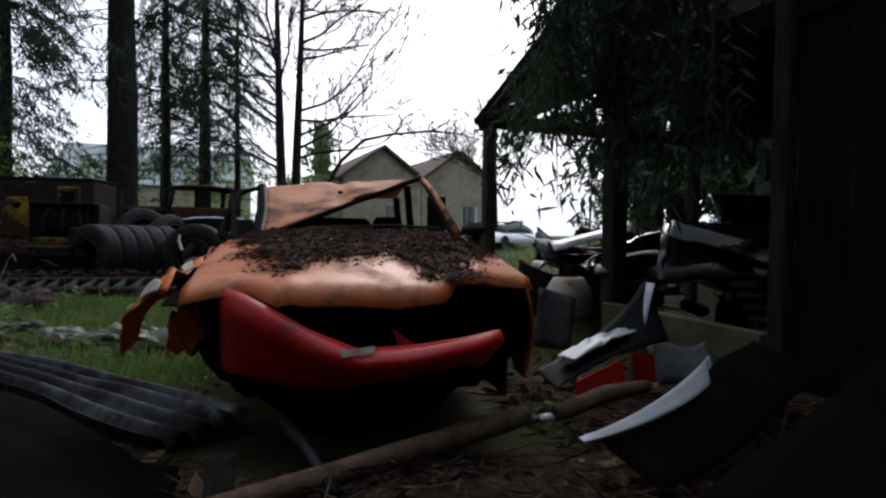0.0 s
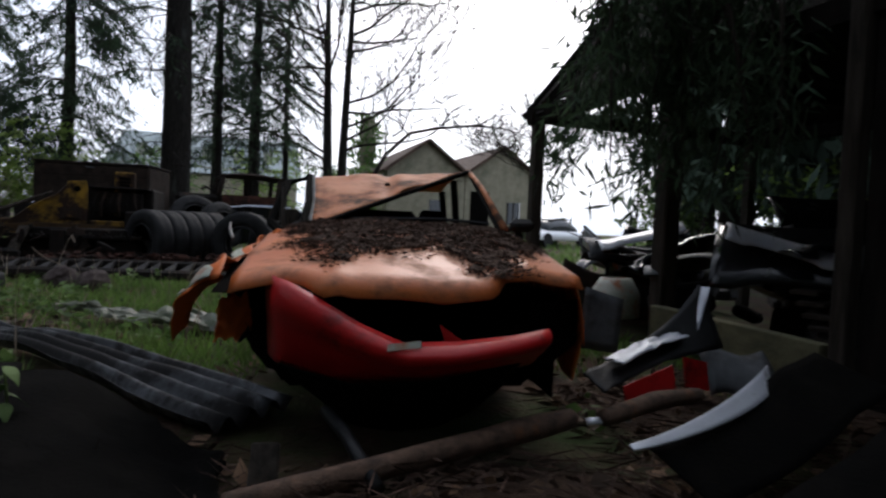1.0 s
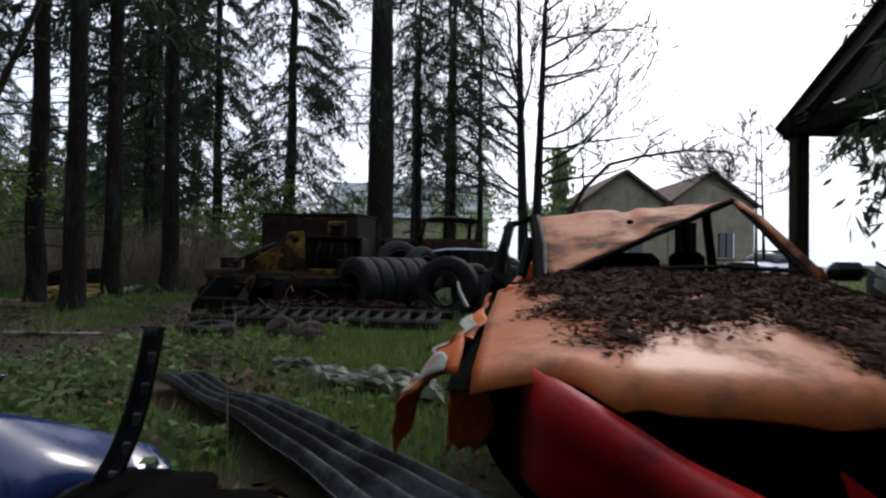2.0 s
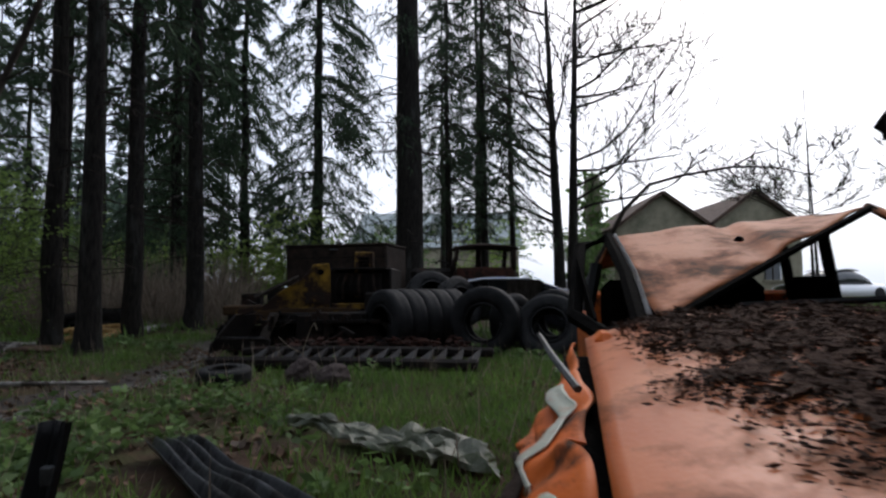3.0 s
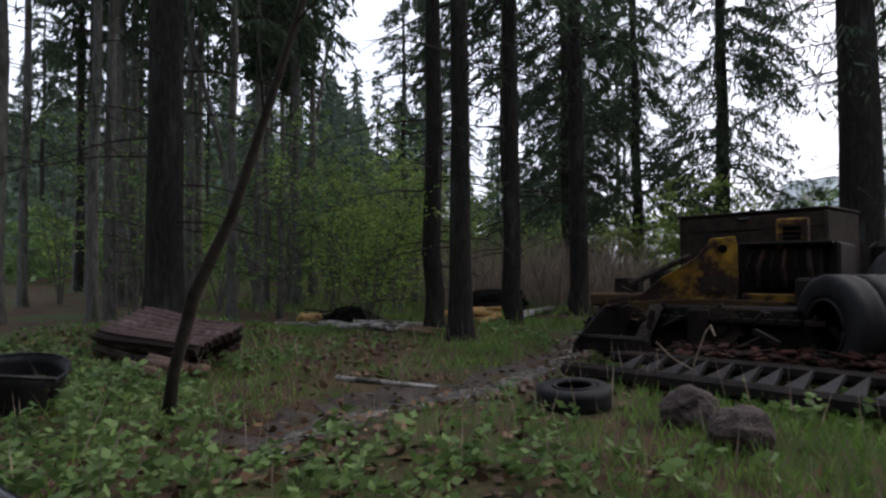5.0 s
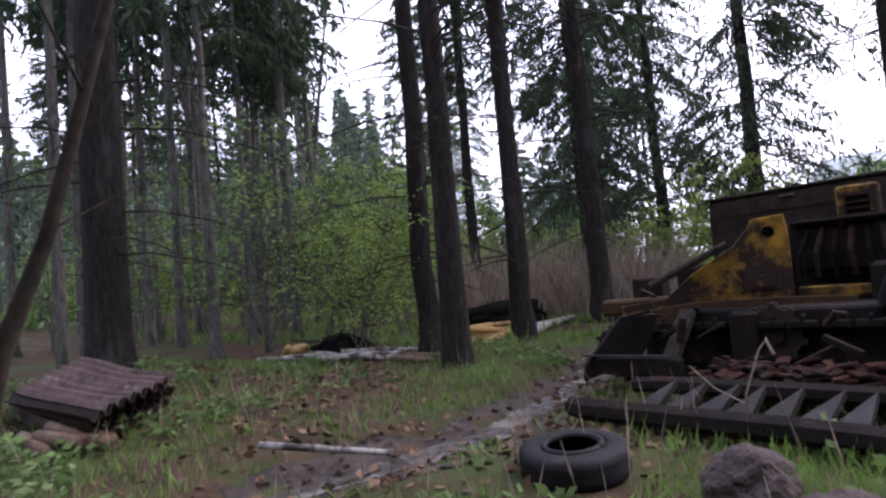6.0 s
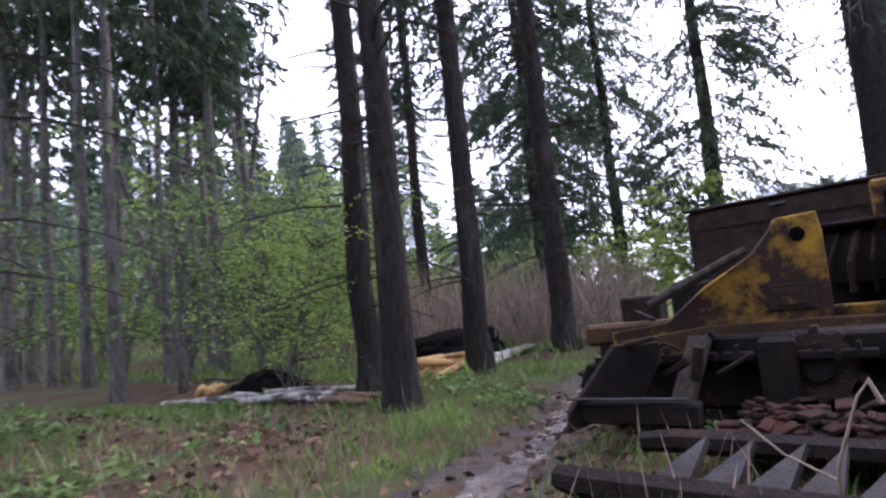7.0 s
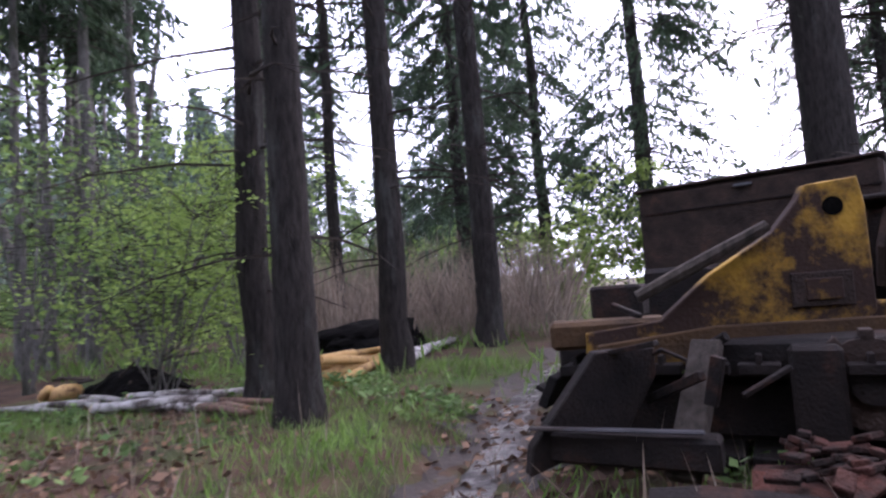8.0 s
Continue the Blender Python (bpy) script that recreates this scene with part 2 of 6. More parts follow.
def tube(points, radii, n=8, rough=0.0, rng=None, cap=True):
    """A round bar along points."""
    vs, fs = [], []
    pts = [Vector(p) for p in points]
    if not hasattr(radii, "__len__"):
        radii = [radii] * len(pts)
    side = None
    for i, p in enumerate(pts):
        d = (pts[min(i + 1, len(pts) - 1)] - pts[max(i - 1, 0)]).normalized()
        if side is None:
            side = d.orthogonal()
        side = (side - d * side.dot(d)).normalized()
        up = d.cross(side)
        for k in range(n):
            a = 2 * math.pi * k / n
            r = radii[i] * (1 + (rng.uniform(-rough, rough) if rng else 0))
            vs.append(p + side * (math.cos(a) * r) + up * (math.sin(a) * r))
    for i in range(len(pts) - 1):
        for k in range(n):
            j = (k + 1) % n
            fs.append((i * n + k, i * n + j, (i + 1) * n + j, (i + 1) * n + k))
    if cap:
        fs.append(tuple(range(n - 1, -1, -1)))
        fs.append(tuple(range((len(pts) - 1) * n, len(pts) * n)))
    return vs, fs


def sheet(f, nu, nv, th=0.004):
    """A bent sheet with thickness over f(s, t) -> place, s and t from 0 to 1."""
    p = np.array([[f(i / nu, j / nv) for j in range(nv + 1)] for i in range(nu + 1)], float)
    du, dv = np.gradient(p, axis=0), np.gradient(p, axis=1)
    nrm = np.cross(du, dv)
    nrm /= np.maximum(np.linalg.norm(nrm, axis=2, keepdims=True), 1e-9)
    vs = np.concatenate([p.reshape(-1, 3), (p - nrm * th).reshape(-1, 3)])
    k, off, fs = nv + 1, (nu + 1) * (nv + 1), []
    for i in range(nu):
        for j in range(nv):
            a, b, c, d = i * k + j, (i + 1) * k + j, (i + 1) * k + j + 1, i * k + j + 1
            fs += [(a, b, c, d), (off + d, off + c, off + b, off + a)]
    for i in range(nu):
        for a, b in ((i * k, (i + 1) * k), ((i + 1) * k + nv, i * k + nv)):
            fs.append((b, a, a + off, b + off))
    for j in range(nv):
        for a, b in ((j + 1, j), (nu * k + j, nu * k + j + 1)):
            fs.append((b, a, a + off, b + off))
    return vs.tolist(), fs


def curve(xs, ys):
    return lambda s: float(np.interp(s, xs, ys))


def wob(x, y, z=0.0, k=1.0):
    return noise.noise(Vector((x * k, y * k, z * k)))


def cards(centres, dirs, length, width, rng, jitter=0.5):
    """Many small pointed leaves, each one quad, from centre along its way."""
    n = len(centres)
    d = dirs / np.maximum(np.linalg.norm(dirs, axis=1, keepdims=True), 1e-9)
    r = rng.normal(size=(n, 3))
    s = np.cross(d, r)
    s /= np.maximum(np.linalg.norm(s, axis=1, keepdims=True), 1e-9)
    le = length * (1 + rng.uniform(-jitter, jitter, (n, 1)))
    wi = width * (1 + rng.uniform(-jitter, jitter, (n, 1)))
    v = np.stack([centres, centres + d * le * 0.45 + s * wi / 2, centres + d * le, centres + d * le * 0.45 - s * wi / 2], 1)
    return v.reshape(-1, 3), np.arange(4 * n).reshape(n, 4)


def quads(name, v, f, material, parent=None, label=""):
    me = bpy.data.meshes.new(name)
    me.vertices.add(len(v))
    me.vertices.foreach_set("co", np.asarray(v, np.float32).ravel())
    me.loops.add(f.size)
    me.loops.foreach_set("vertex_index", f.ravel().astype(np.int32))
    me.polygons.add(len(f))
    me.polygons.foreach_set("loop_start", np.arange(0, f.size, f.shape[1], dtype=np.int32))
    me.update(calc_edges=True)
    me.materials.append(material)
    ob = new(name, me)
    if parent:
        ob.parent = parent
    if label:
        tagged(ob, label)
    return ob


# ---- ground ----
TRACK = [(-3.05, 4.6), (-3.3, 5.4), (-3.4, 6.0), (-3.1, 7.35), (-3.35, 8.45), (-3.62, 9.6), (-3.95, 10.6), (-4.3, 12.4), (-4.6, 15.5)]


def track_gap(x, y):
    best = 99.0
    for (ax, ay), (bx, by) in zip(TRACK, TRACK[1:]):
        k = min(1, max(0, ((x - ax) * (bx - ax) + (y - ay) * (by - ay)) / ((bx - ax) ** 2 + (by - ay) ** 2)))
        best = min(best, math.hypot(x - ax - k * (bx - ax), y - ay - k * (by - ay)))
    return best


def step(a, b, x):
    k = min(1, max(0, (x - a) / (b - a)))
    return k * k * (3 - 2 * k)


def height(x, y):
    d = math.hypot(x, y)
    z = 0.05 * wob(x, y, 0, 0.6) + 0.025 * wob(x, y, 3, 2.1)
    z += 0.10 * step(0.9, 0.0, math.hypot((x - 1.4) / 1.6, (y - 0.6) / 0.8))
    z -= 0.09 * step(0.7, 0.15, track_gap(x, y))
    z += 0.22 * step(2.6, 0.6, math.hypot(x + 8.6, y - 6.6))
    z += 0.5 * step(14, 30, y) * step(-6, 4, x)
    a = math.degrees(math.atan2(-x, y))
    z += 24.0 * step(50, 130, d) * step(32, 47, a) * step(150, 110, a)
    z += 1.2 * step(18, 45, d) * step(15, 40, a) * step(150, 110, a)
    return z


def axis(lo, hi, fine, far):
    c = list(np.arange(lo, hi + 1e-6, fine))
    st, a, b = fine, lo, hi
    left, right = [], []
    while b < far:
        st *= 1.22
        a -= st
        b += st
        left.append(a)
        right.append(b)
    return left[::-1] + c + right


gx, gy = axis(-9, 5, 0.14, 900), axis(-2.5, 13, 0.14, 900)
gv = np.array([(x, y, height(x, y)) for x in gx for y in gy])
ny = len(gy)
gi = np.array([(i * ny + j, (i + 1) * ny + j, (i + 1) * ny + j + 1, i * ny + j + 1) for i in range(len(gx) - 1) for j in range(ny - 1)])
SOIL = mat("forest_floor_soil", (0.02, 0.012, 0.008), (0.075, 0.045, 0.028), 0.95, 0, 2.5, 0.9, (0.035, 0.06, 0.016), 0.54, 0.55, fine=30, soft=0.08, spec=0.15)
ground = quads("ground", gv, gi, SOIL)
ground.data.polygons.foreach_set("use_smooth", [True] * len(ground.data.polygons))
tagged(ground, "brown forest soil with leaf litter and patchy grass", "ground", kind="structure")


def track_side(s, side):
    k = s * (len(TRACK) - 1)
    i = min(int(k), len(TRACK) - 2)
    p = Vector(TRACK[i]).lerp(Vector(TRACK[i + 1]), k - i)
    d = (Vector(TRACK[i + 1]) - Vector(TRACK[i])).normalized()
    w = 0.13 + 0.10 * wob(s * 30, 0, 5)
    x, y = p.x - d.y * side * w, p.y + d.x * side * w
    return x, y, height(x, y) + 0.012 + 0.008 * wob(x, y, 1, 5)


def bank_f(s, t):
    x, yv, z = track_side(0.02 + 0.96 * s, (t * 2 - 1) * (3.2 + 1.6 * wob(s * 22, t * 2, 3)))
    return x, yv, height(x, yv) + 0.004 + 0.02 * wob(x, yv, 2, 4) * math.sin(math.pi * t)


bank = part("mud_bank", sheet(bank_f, 90, 12, 0.002), DARKMUD, smooth=True)
tagged(bank, "dark churned mud beside the rut", "mud", kind="structure")
track = part("path", sheet(lambda s, t: track_side(s, t * 2 - 1 + 0.35 * wob(s * 50, t * 3)), 90, 6, 0.002), MUD, smooth=True)
tagged(track, "wet pale muddy rut through the grass", "path", kind="structure")


# ---- trees ----
def crown_geo(rng, h, z0, reach, whorls, per, sprays, le, wi, droop=0.5, ragged=0.35):
    """Drooping conifer branches: (twig tubes, needle sprays)."""
    cen, way, tubes = [], [], []
    for i in range(whorls):
        k = (i + rng.uniform(0, 0.8)) / whorls
        z = z0 + (h - z0) * k
        big = reach * (1 - k) ** 0.75 * rng.uniform(1 - ragged, 1.1) + 0.25
        for j in range(per):
            a = rng.uniform(0, 2 * math.pi)
            ln = big * rng.uniform(0.6, 1.1)
            u = np.array([math.cos(a), math.sin(a)])
            pts = [(u[0] * ln * s, u[1] * ln * s, z + ln * (0.12 * s - droop * s * s)) for s in (0.0, 0.35, 0.7, 1.0)]
            tubes.append(tube(pts, [0.022, 0.016, 0.01, 0.004], 3, cap=False))
            s = rng.uniform(0.25, 1.0, sprays) ** 0.8
            side = rng.normal(0, 0.16, sprays) * ln * s
            c = np.stack([u[0] * ln * s - u[1] * side, u[1] * ln * s + u[0] * side, z + ln * (0.12 * s - droop * s * s) - np.abs(side) * 0.3], 1)
            w = np.stack([u[0] * 0.5 + rng.normal(0, 0.5, sprays), u[1] * 0.5 + rng.normal(0, 0.5, sprays), -0.9 + rng.normal(0, 0.45, sprays)], 1)
            cen.append(c)
            way.append(w)
    return join(*tubes), cards(np.concatenate(cen), np.concatenate(way), le, wi, rng)


def conifer(name, label, seed, h, r, z0, reach, whorls, per, sprays, le, wi, bark=None, needle=None, dead=14, lean=(0, 0), droop=0.5, group="spruce trees"):
    rng = np.random.default_rng(seed)
    rr = random.Random(seed)
    ob = thing(name, Matrix(), label, "tree", group)
    n = 9
    zs = [-0.25, 0.02, 0.25, 0.6] + list(np.linspace(1.3, h, n))
    fl = [1.55, 1.38, 1.15, 1.04] + [1 - 0.9 * (z / h) ** 1.2 for z in zs[4:]]
    pts = [(lean[0] * z + 0.04 * rr.uniform(-1, 1) * min(1, z), lean[1] * z + 0.04 * rr.uniform(-1, 1) * min(1, z), z) for z in zs]
    part("trunk", tube(pts, [max(0.012, r * k) for k in fl], 12, 0.07, rr), bark or BARK, ob, smooth=True)
    tubes = []
    for i in range(dead):
        z = rr.uniform(1.0, max(z0 + 1, 2))
        a = rr.uniform(0, 2 * math.pi)
        ln = rr.uniform(0.3, 1.0) ** 1.3 * min(2.8, 0.5 + reach * 0.8)
        p, q = [], [0.019, 0.014, 0.009, 0.003]
        for s in (0, 0.35, 0.7, 1.0):
            p.append((lean[0] * z + math.cos(a + 0.25 * s) * ln * s, lean[1] * z + math.sin(a + 0.25 * s) * ln * s, z + ln * (0.05 * s - 0.28 * s * s)))
        tubes.append(tube(p, q, 4, cap=False))
        for s in (0.45, 0.75):
            c = Vector(p[2 if s > 0.5 else 1])
            tubes.append(tube([c, c + Vector((rr.uniform(-.25, .25), rr.uniform(-.25, .25), rr.uniform(-.22, .02)))], [0.006, 0.002], 3, cap=False))
    if whorls:
        tw, cr = crown_geo(rng, h, z0, reach, whorls, per, sprays, le, wi, droop)
        tubes.append(tw)
        cr[0][:, 0] += lean[0] * cr[0][:, 2]
        cr[0][:, 1] += lean[1] * cr[0][:, 2]
        tagged(quads("crown", cr[0], cr[1], needle or NEEDLE, ob), kind="stuff")
    if tubes:
        tagged(part("branchwork", join(*tubes), TWIG, ob), kind="stuff")
    return ob


def stand(ob, x, y, turn=0.0, size=1.0):
    ob.matrix_world = Matrix.Translation((x, y, height(x, y))) @ Matrix.Rotation(turn, 4, "Z") @ Matrix.Scale(size, 4)
    return ob


def again(ob, x, y, turn, size=1.0):
    return copy_thing(ob, Matrix.Translation((x, y, height(x, y))) @ Matrix.Rotation(turn, 4, "Z") @ Matrix.Scale(size / ob.scale[0], 4))


NEAR = "tall dark spruce trunk with dead side twigs"
near_a = stand(conifer("spruce_tree", NEAR, 1, 17, 0.15, 6.0, 2.3, 16, 6, 40, 0.30, 0.05, dead=26), -6.3, 10.15)
near_b = stand(conifer("spruce_tree", NEAR, 2, 18, 0.165, 6.5, 2.4, 16, 6, 40, 0.30, 0.05, dead=26), -5.35, 9.6, 1.2)
near_c = stand(conifer("spruce_tree", NEAR, 3, 18, 0.17, 6.0, 2.4, 16, 6, 40, 0.30, 0.05, dead=26), -6.02, 12.0, 2.0)
near_d = stand(conifer("spruce_tree", NEAR, 4, 19, 0.205, 5.5, 2.8, 18, 6, 44, 0.30, 0.05, dead=28), -6.1, 14.8, 0.4)
old = stand(conifer("spruce_tree", "thick old spruce with drooping thin boughs", 5, 22, 0.40, 4.2, 4.3, 22, 6, 70, 0.22, 0.03, dead=18, droop=0.62), -1.15, 16.9)
left_big = stand(conifer("spruce_tree", "thick spruce with grey weathered bark", 6, 21, 0.25, 7.5, 3.0, 16, 6, 40, 0.3, 0.06, BARK, dead=30), -8.3, 6.7)
hang_a = stand(conifer("spruce_tree", "spruce with long hanging boughs", 7, 17, 0.20, 3.0, 3.0, 26, 7, 150, 0.22, 0.04, droop=0.7), -4.4, 20.0)
hang_b = stand(conifer("spruce_tree", "slim spruce with hanging boughs", 8, 15, 0.13, 3.5, 2.1, 20, 6, 70, 0.21, 0.032, droop=0.75), 1.0, 19.5)
mid = stand(conifer("spruce_tree", "slim dark spruce in the wood", 9, 19, 0.15, 6.5, 1.9, 20, 6, 44, 0.30, 0.055, dead=22), -10.5, 16.5)
grey = stand(conifer("pine_tree", "slim grey trunk in the wood", 10, 18, 0.13, 9.0, 1.8, 12, 6, 26, 0.42, 0.09, BARK_GREY, dead=16, group="grey trunks"), -15.2, 10.7)
grey_b = stand(conifer("pine_tree", "slim grey trunk in the wood", 11, 19, 0.16, 9.5, 1.9, 12, 6, 26, 0.42, 0.09, BARK_GREY, dead=18, group="grey trunks"), -19.2, 11.0)
leaning = stand(conifer("pine_tree", "grey trunk leaning against its neighbours", 12, 11, 0.12, 9, 0.8, 4, 3, 16, 0.35, 0.08, BARK_GREY, dead=8, lean=(-0.28, -0.12), group="grey trunks"), -14.6, 12.5)
far_tree = stand(conifer("spruce_tree", "haze-pale spruce of the slope, shed backdrop and added unseen shade ring", 13, 16, 0.2, 1.5, 2.7, 22, 5, 20, 0.55, 0.17, needle=NEEDLE_FAR, dead=0, group="far spruces"), -60, 55)
far_b = stand(conifer("spruce_tree", "haze-pale spruce of the slope, shed backdrop and added unseen shade ring", 14, 14, 0.2, 2.5, 2.2, 18, 5, 20, 0.55, 0.17, needle=NEEDLE_FAR, dead=0, group="far spruces"), -66, 60)

for x, y, s in ((-18.6, 12.8, 1.0), (-25.2, 19.9, 1.1), (-23.9, 20.6, 1.0), (-13.6, 8.1, 0.8), (-22.3, 11.6, 1.15), (-17.9, 10.1, 1.0), (-28.0, 17.5, 1.1),
                (-16.5, 15.8, 0.9), (-20.5, 16.4, 1.0), (-12.6, 7.4, 0.85), (-27, 23, 1.1), (-14.0, 6.2, 0.9), (-19.5, 8.2, 1.0)):
    again(grey if (x * 7) % 2 > 1 else grey_b, x, y, x + y, s)
again(leaning, -22.0, 19.0, 2.6, 1.25)
rg = random.Random(71)
for i in range(14):
    a, d = radians(rg.uniform(54, 84)), rg.uniform(11, 30)
    again(grey if i % 2 else grey_b, -1 - d * math.sin(a), 4.3 + d * math.cos(a), rg.uniform(0, 6.3), rg.uniform(0.55, 0.9))
rw = random.Random(44)
for i in range(64):
    a, d = radians(rw.uniform(15, 82)), rw.uniform(20, 46)
    x, y = -3 - d * math.sin(a), 6 + d * math.cos(a)
    gap = math.degrees(math.atan2(-(x + 1), y - 4.3))
    if 42.0 < gap < 54 or gap < 13 or (gap < 44 and (rw.random() < 0.62 or d < 24)) or (gap > 54 and rw.random() < 0.5):
        continue
    again((mid, grey_b, mid, grey)[i % 4], x, y, rw.uniform(0, 6.3), rw.uniform(0.85, 1.15))
# Added wood, out of view left and behind, for shade on the yard.
for i in range(26):
    a, d = radians(rw.uniform(84, 250)), rw.uniform(9, 22)
    again((mid, left_big, mid)[i % 3], -3 - d * math.sin(a), 3 + d * math.cos(a), rw.uniform(0, 6.3), rw.uniform(0.9, 1.1))
# Dense ring added unseen behind the camera; keeps rear sky off the ground.
for i in range(44):
    a, d = rw.uniform(1.75, 4.9), rw.uniform(4.8, 15)
    again((far_tree, far_b)[i % 2], 0.2 - d * math.sin(a), 0.6 + d * math.cos(a) - 2.2, rw.uniform(0, 6.3), rw.uniform(0.7, 0.95))
# First eight, unseen behind the camera, block sky light; the rest back the shed.
for x, y, k in ((-1.6, -4.4, 0), (1.2, -4.8, 1), (3.0, -6.2, 0), (-4.2, -3.0, 1), (-6.0, -0.6, 0), (5.5, -7.0, 1), (-3.0, -7.5, 0), (0.3, -8.5, 1), (9.4, 1.0, 0), (9.0, 4.0, 0), (10.4, 6.2, 1), (11.5, 2.4, 0), (9.6, -2.0, 1), (12.5, 8.5, 0), (8.8, 7.6, 0), (11.0, 11.0, 1)):
    again(far_b if k == 0 else left_big, x, y, x * 2 + y, 0.8 if k == 0 else 0.9)
for x, y in ((8.6, 7.4), (9.3, 6.4), (9.7, 8.4), (10.0, 5.4), (10.6, 7.2), (10.9, 4.2), (10.2, 9.6), (12.0, 6.0), (11.8, 8.6), (9.2, 2.4), (9.0, 0.2), (10.6, 1.4)):
    again(far_b, x, y, x + y, 0.72)
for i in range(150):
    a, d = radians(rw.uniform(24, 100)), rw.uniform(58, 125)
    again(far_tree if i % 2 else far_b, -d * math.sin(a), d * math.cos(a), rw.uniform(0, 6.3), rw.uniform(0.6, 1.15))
for x, y, s in ((-0.1, 18.6, 0.9), (0.9, 24, 1.1), (2.1, 22.5, 0.95), (-9.4, 20.5, 1.0), (-0.6, 27, 1.0)):
    again(hang_b if x > -3 else hang_a, x, y, x * 3, s)
for bear, d in ((21, 27), (28, 24), (35, 37), (39, 28), (23, 40)):
    a = math.radians(bear)
    again((mid, hang_a)[d % 2], -3 - d * math.sin(a), 3 + d * math.cos(a), bear * 1.7, 0.9 + (d % 5) * 0.05)
again(hang_a, -7.6, 22.0, 2.2, 0.95)


def bare_tree(name, label, seed, h, r, stems, boughs, side=None, leaves=400):
    """A leafless broadleaf tree: forking limbs that thin out, with a few buds."""
    rr = random.Random(seed)
    rng = np.random.default_rng(seed)
    ob = thing(name, Matrix(), label, "tree")
    limbs, tips = [], []

    def grow(p, d, ln, rad, deep):
        pts, rads = [p], [rad]
        for i in range(4):
            d = (d + Vector((rr.uniform(-.34, .34), rr.uniform(-.34, .34), rr.uniform(-.16, .24)))).normalized()
            p = p + d * ln / 4
            pts.append(p)
            rads.append(max(0.008, rad * (1 - 0.15 * (i + 1))))
        limbs.append(tube(pts, rads, 5 if deep else 6, cap=False))
        if deep == 0:
            tips.extend(pts[1:])
            return
        for k in range(5 if deep == 3 else 4):
            q = pts[rr.choice((1, 2, 3, 4))]
            e = (d + Vector((rr.uniform(-.9, .9), rr.uniform(-.9, .9), rr.uniform(-.3, .6)))).normalized()
            grow(q, e, ln * rr.uniform(0.42, 0.68), max(0.010, rads[-1] * 0.85), deep - 1)

    for i in range(stems):
        b = Vector((i * 0.34, i * 0.1, -0.1))
        up = Vector((0.03 * (i * 2 - 1), 0, 1)).normalized()
        zs = [0, 1, 2.2, 4, 6, 8, h]
        part("trunk", tube([b + up * z + Vector((0.06 * wob(z, i), 0, 0)) for z in zs], [r * (1.15 - 0.9 * z / h) for z in zs], 9, 0.05, rr), BARK, ob, smooth=True)
        for k in range(boughs):
            z = rr.uniform(1.8, h * 0.95)
            a = rr.uniform(-1.0, 1.6) if i else rr.uniform(1.6, 5)
            grow(b + up * z, Vector((math.cos(a), math.sin(a) * 0.8, rr.uniform(0.05, 0.6))).normalized(), rr.uniform(2.2, 4.2) * (1.2 - z / h * 0.6), r * 0.30, 3)
    tagged(part("branchwork", join(*limbs), TWIG, ob), kind="stuff")
    c = np.array([t[:] for t in tips])
    pick = rng.integers(0, len(c), leaves)
    v, f = cards(c[pick] + rng.normal(0, 0.05, (leaves, 3)), rng.normal(size=(leaves, 3)), 0.07, 0.045, rng)
    tagged(quads("foliage", v, f, LEAF_G, ob), kind="stuff")
    return ob


alder = stand(bare_tree("alder_tree", "two-stemmed bare tree with fine budding twigs", 3, 11, 0.17, 2, 15, leaves=1400), 3.35, 19.5)
hook = thing("fallen_limb", Matrix(), "long bare bough arching over the scrap cars", "branch")
limb = [(3.3, 17.5, 0.2), (4.0, 17.3, 1.6), (4.7, 17.1, 3.0), (5.4, 17.0, 3.7), (6.2, 16.8, 3.9), (7.4, 16.5, 4.05), (8.3, 16.3, 4.0), (9.4, 16.1, 3.7)]
part("bough", tube(limb, [0.09, 0.075, 0.06, 0.05, 0.042, 0.034, 0.022, 0.01], 6), TWIG, hook, smooth=True)
for i, (a, b) in enumerate((((4.0, 17.3, 1.6), (5.6, 17, 2.1)), ((4.7, 17.1, 3.0), (4.6, 17, 4.1)), ((7.4, 16.5, 4.05), (8.6, 16.2, 4.5)), ((5.6, 17, 2.1), (7.2, 16.8, 2.35)))):
    part("twig", tube([a, ((a[0] + b[0]) / 2, a[1], (a[2] + b[2]) / 2 + 0.12), b], [0.03, 0.02, 0.006], 5), TWIG, hook)
small_bare = stand(bare_tree("bare_tree", "small bare tree beyond the shed", 17, 5.5, 0.06, 1, 6, leaves=250), 12.6, 22)
again(small_bare, 9.9, 17.5, 1.0, 0.8)
again(small_bare, 15.5, 19.5, 2.0, 0.9)


# ---- orange wrecked car ----
car = thing("wrecked_car", Matrix.Translation((1.31, 0.995, height(1.4, 1.6) - 0.03)) @ Matrix.Rotation(radians(-9), 4, "Z"),
            "crushed orange hatchback without lights, its roof caved in", "car")
ZB = -(height(1.4, 1.6) - 0.05)
front_v = curve([-0.7, -0.52, -0.42, 0.0, 0.19, 0.27, 0.7], [0.16, 0.15, 0.02, 0.0, 0.02, 0.19, 0.23])


def hood_z(u, v):
    return ZB + 0.615 + 0.25 * (max(v, 0) / 1.35) ** 0.55 - 0.07 * abs(u / 0.7) ** 3 + 0.018 * wob(u, v, 2, 3) + 0.010 * math.exp(-((abs(u) - 0.36 - 0.08 * v) / 0.035) ** 2)


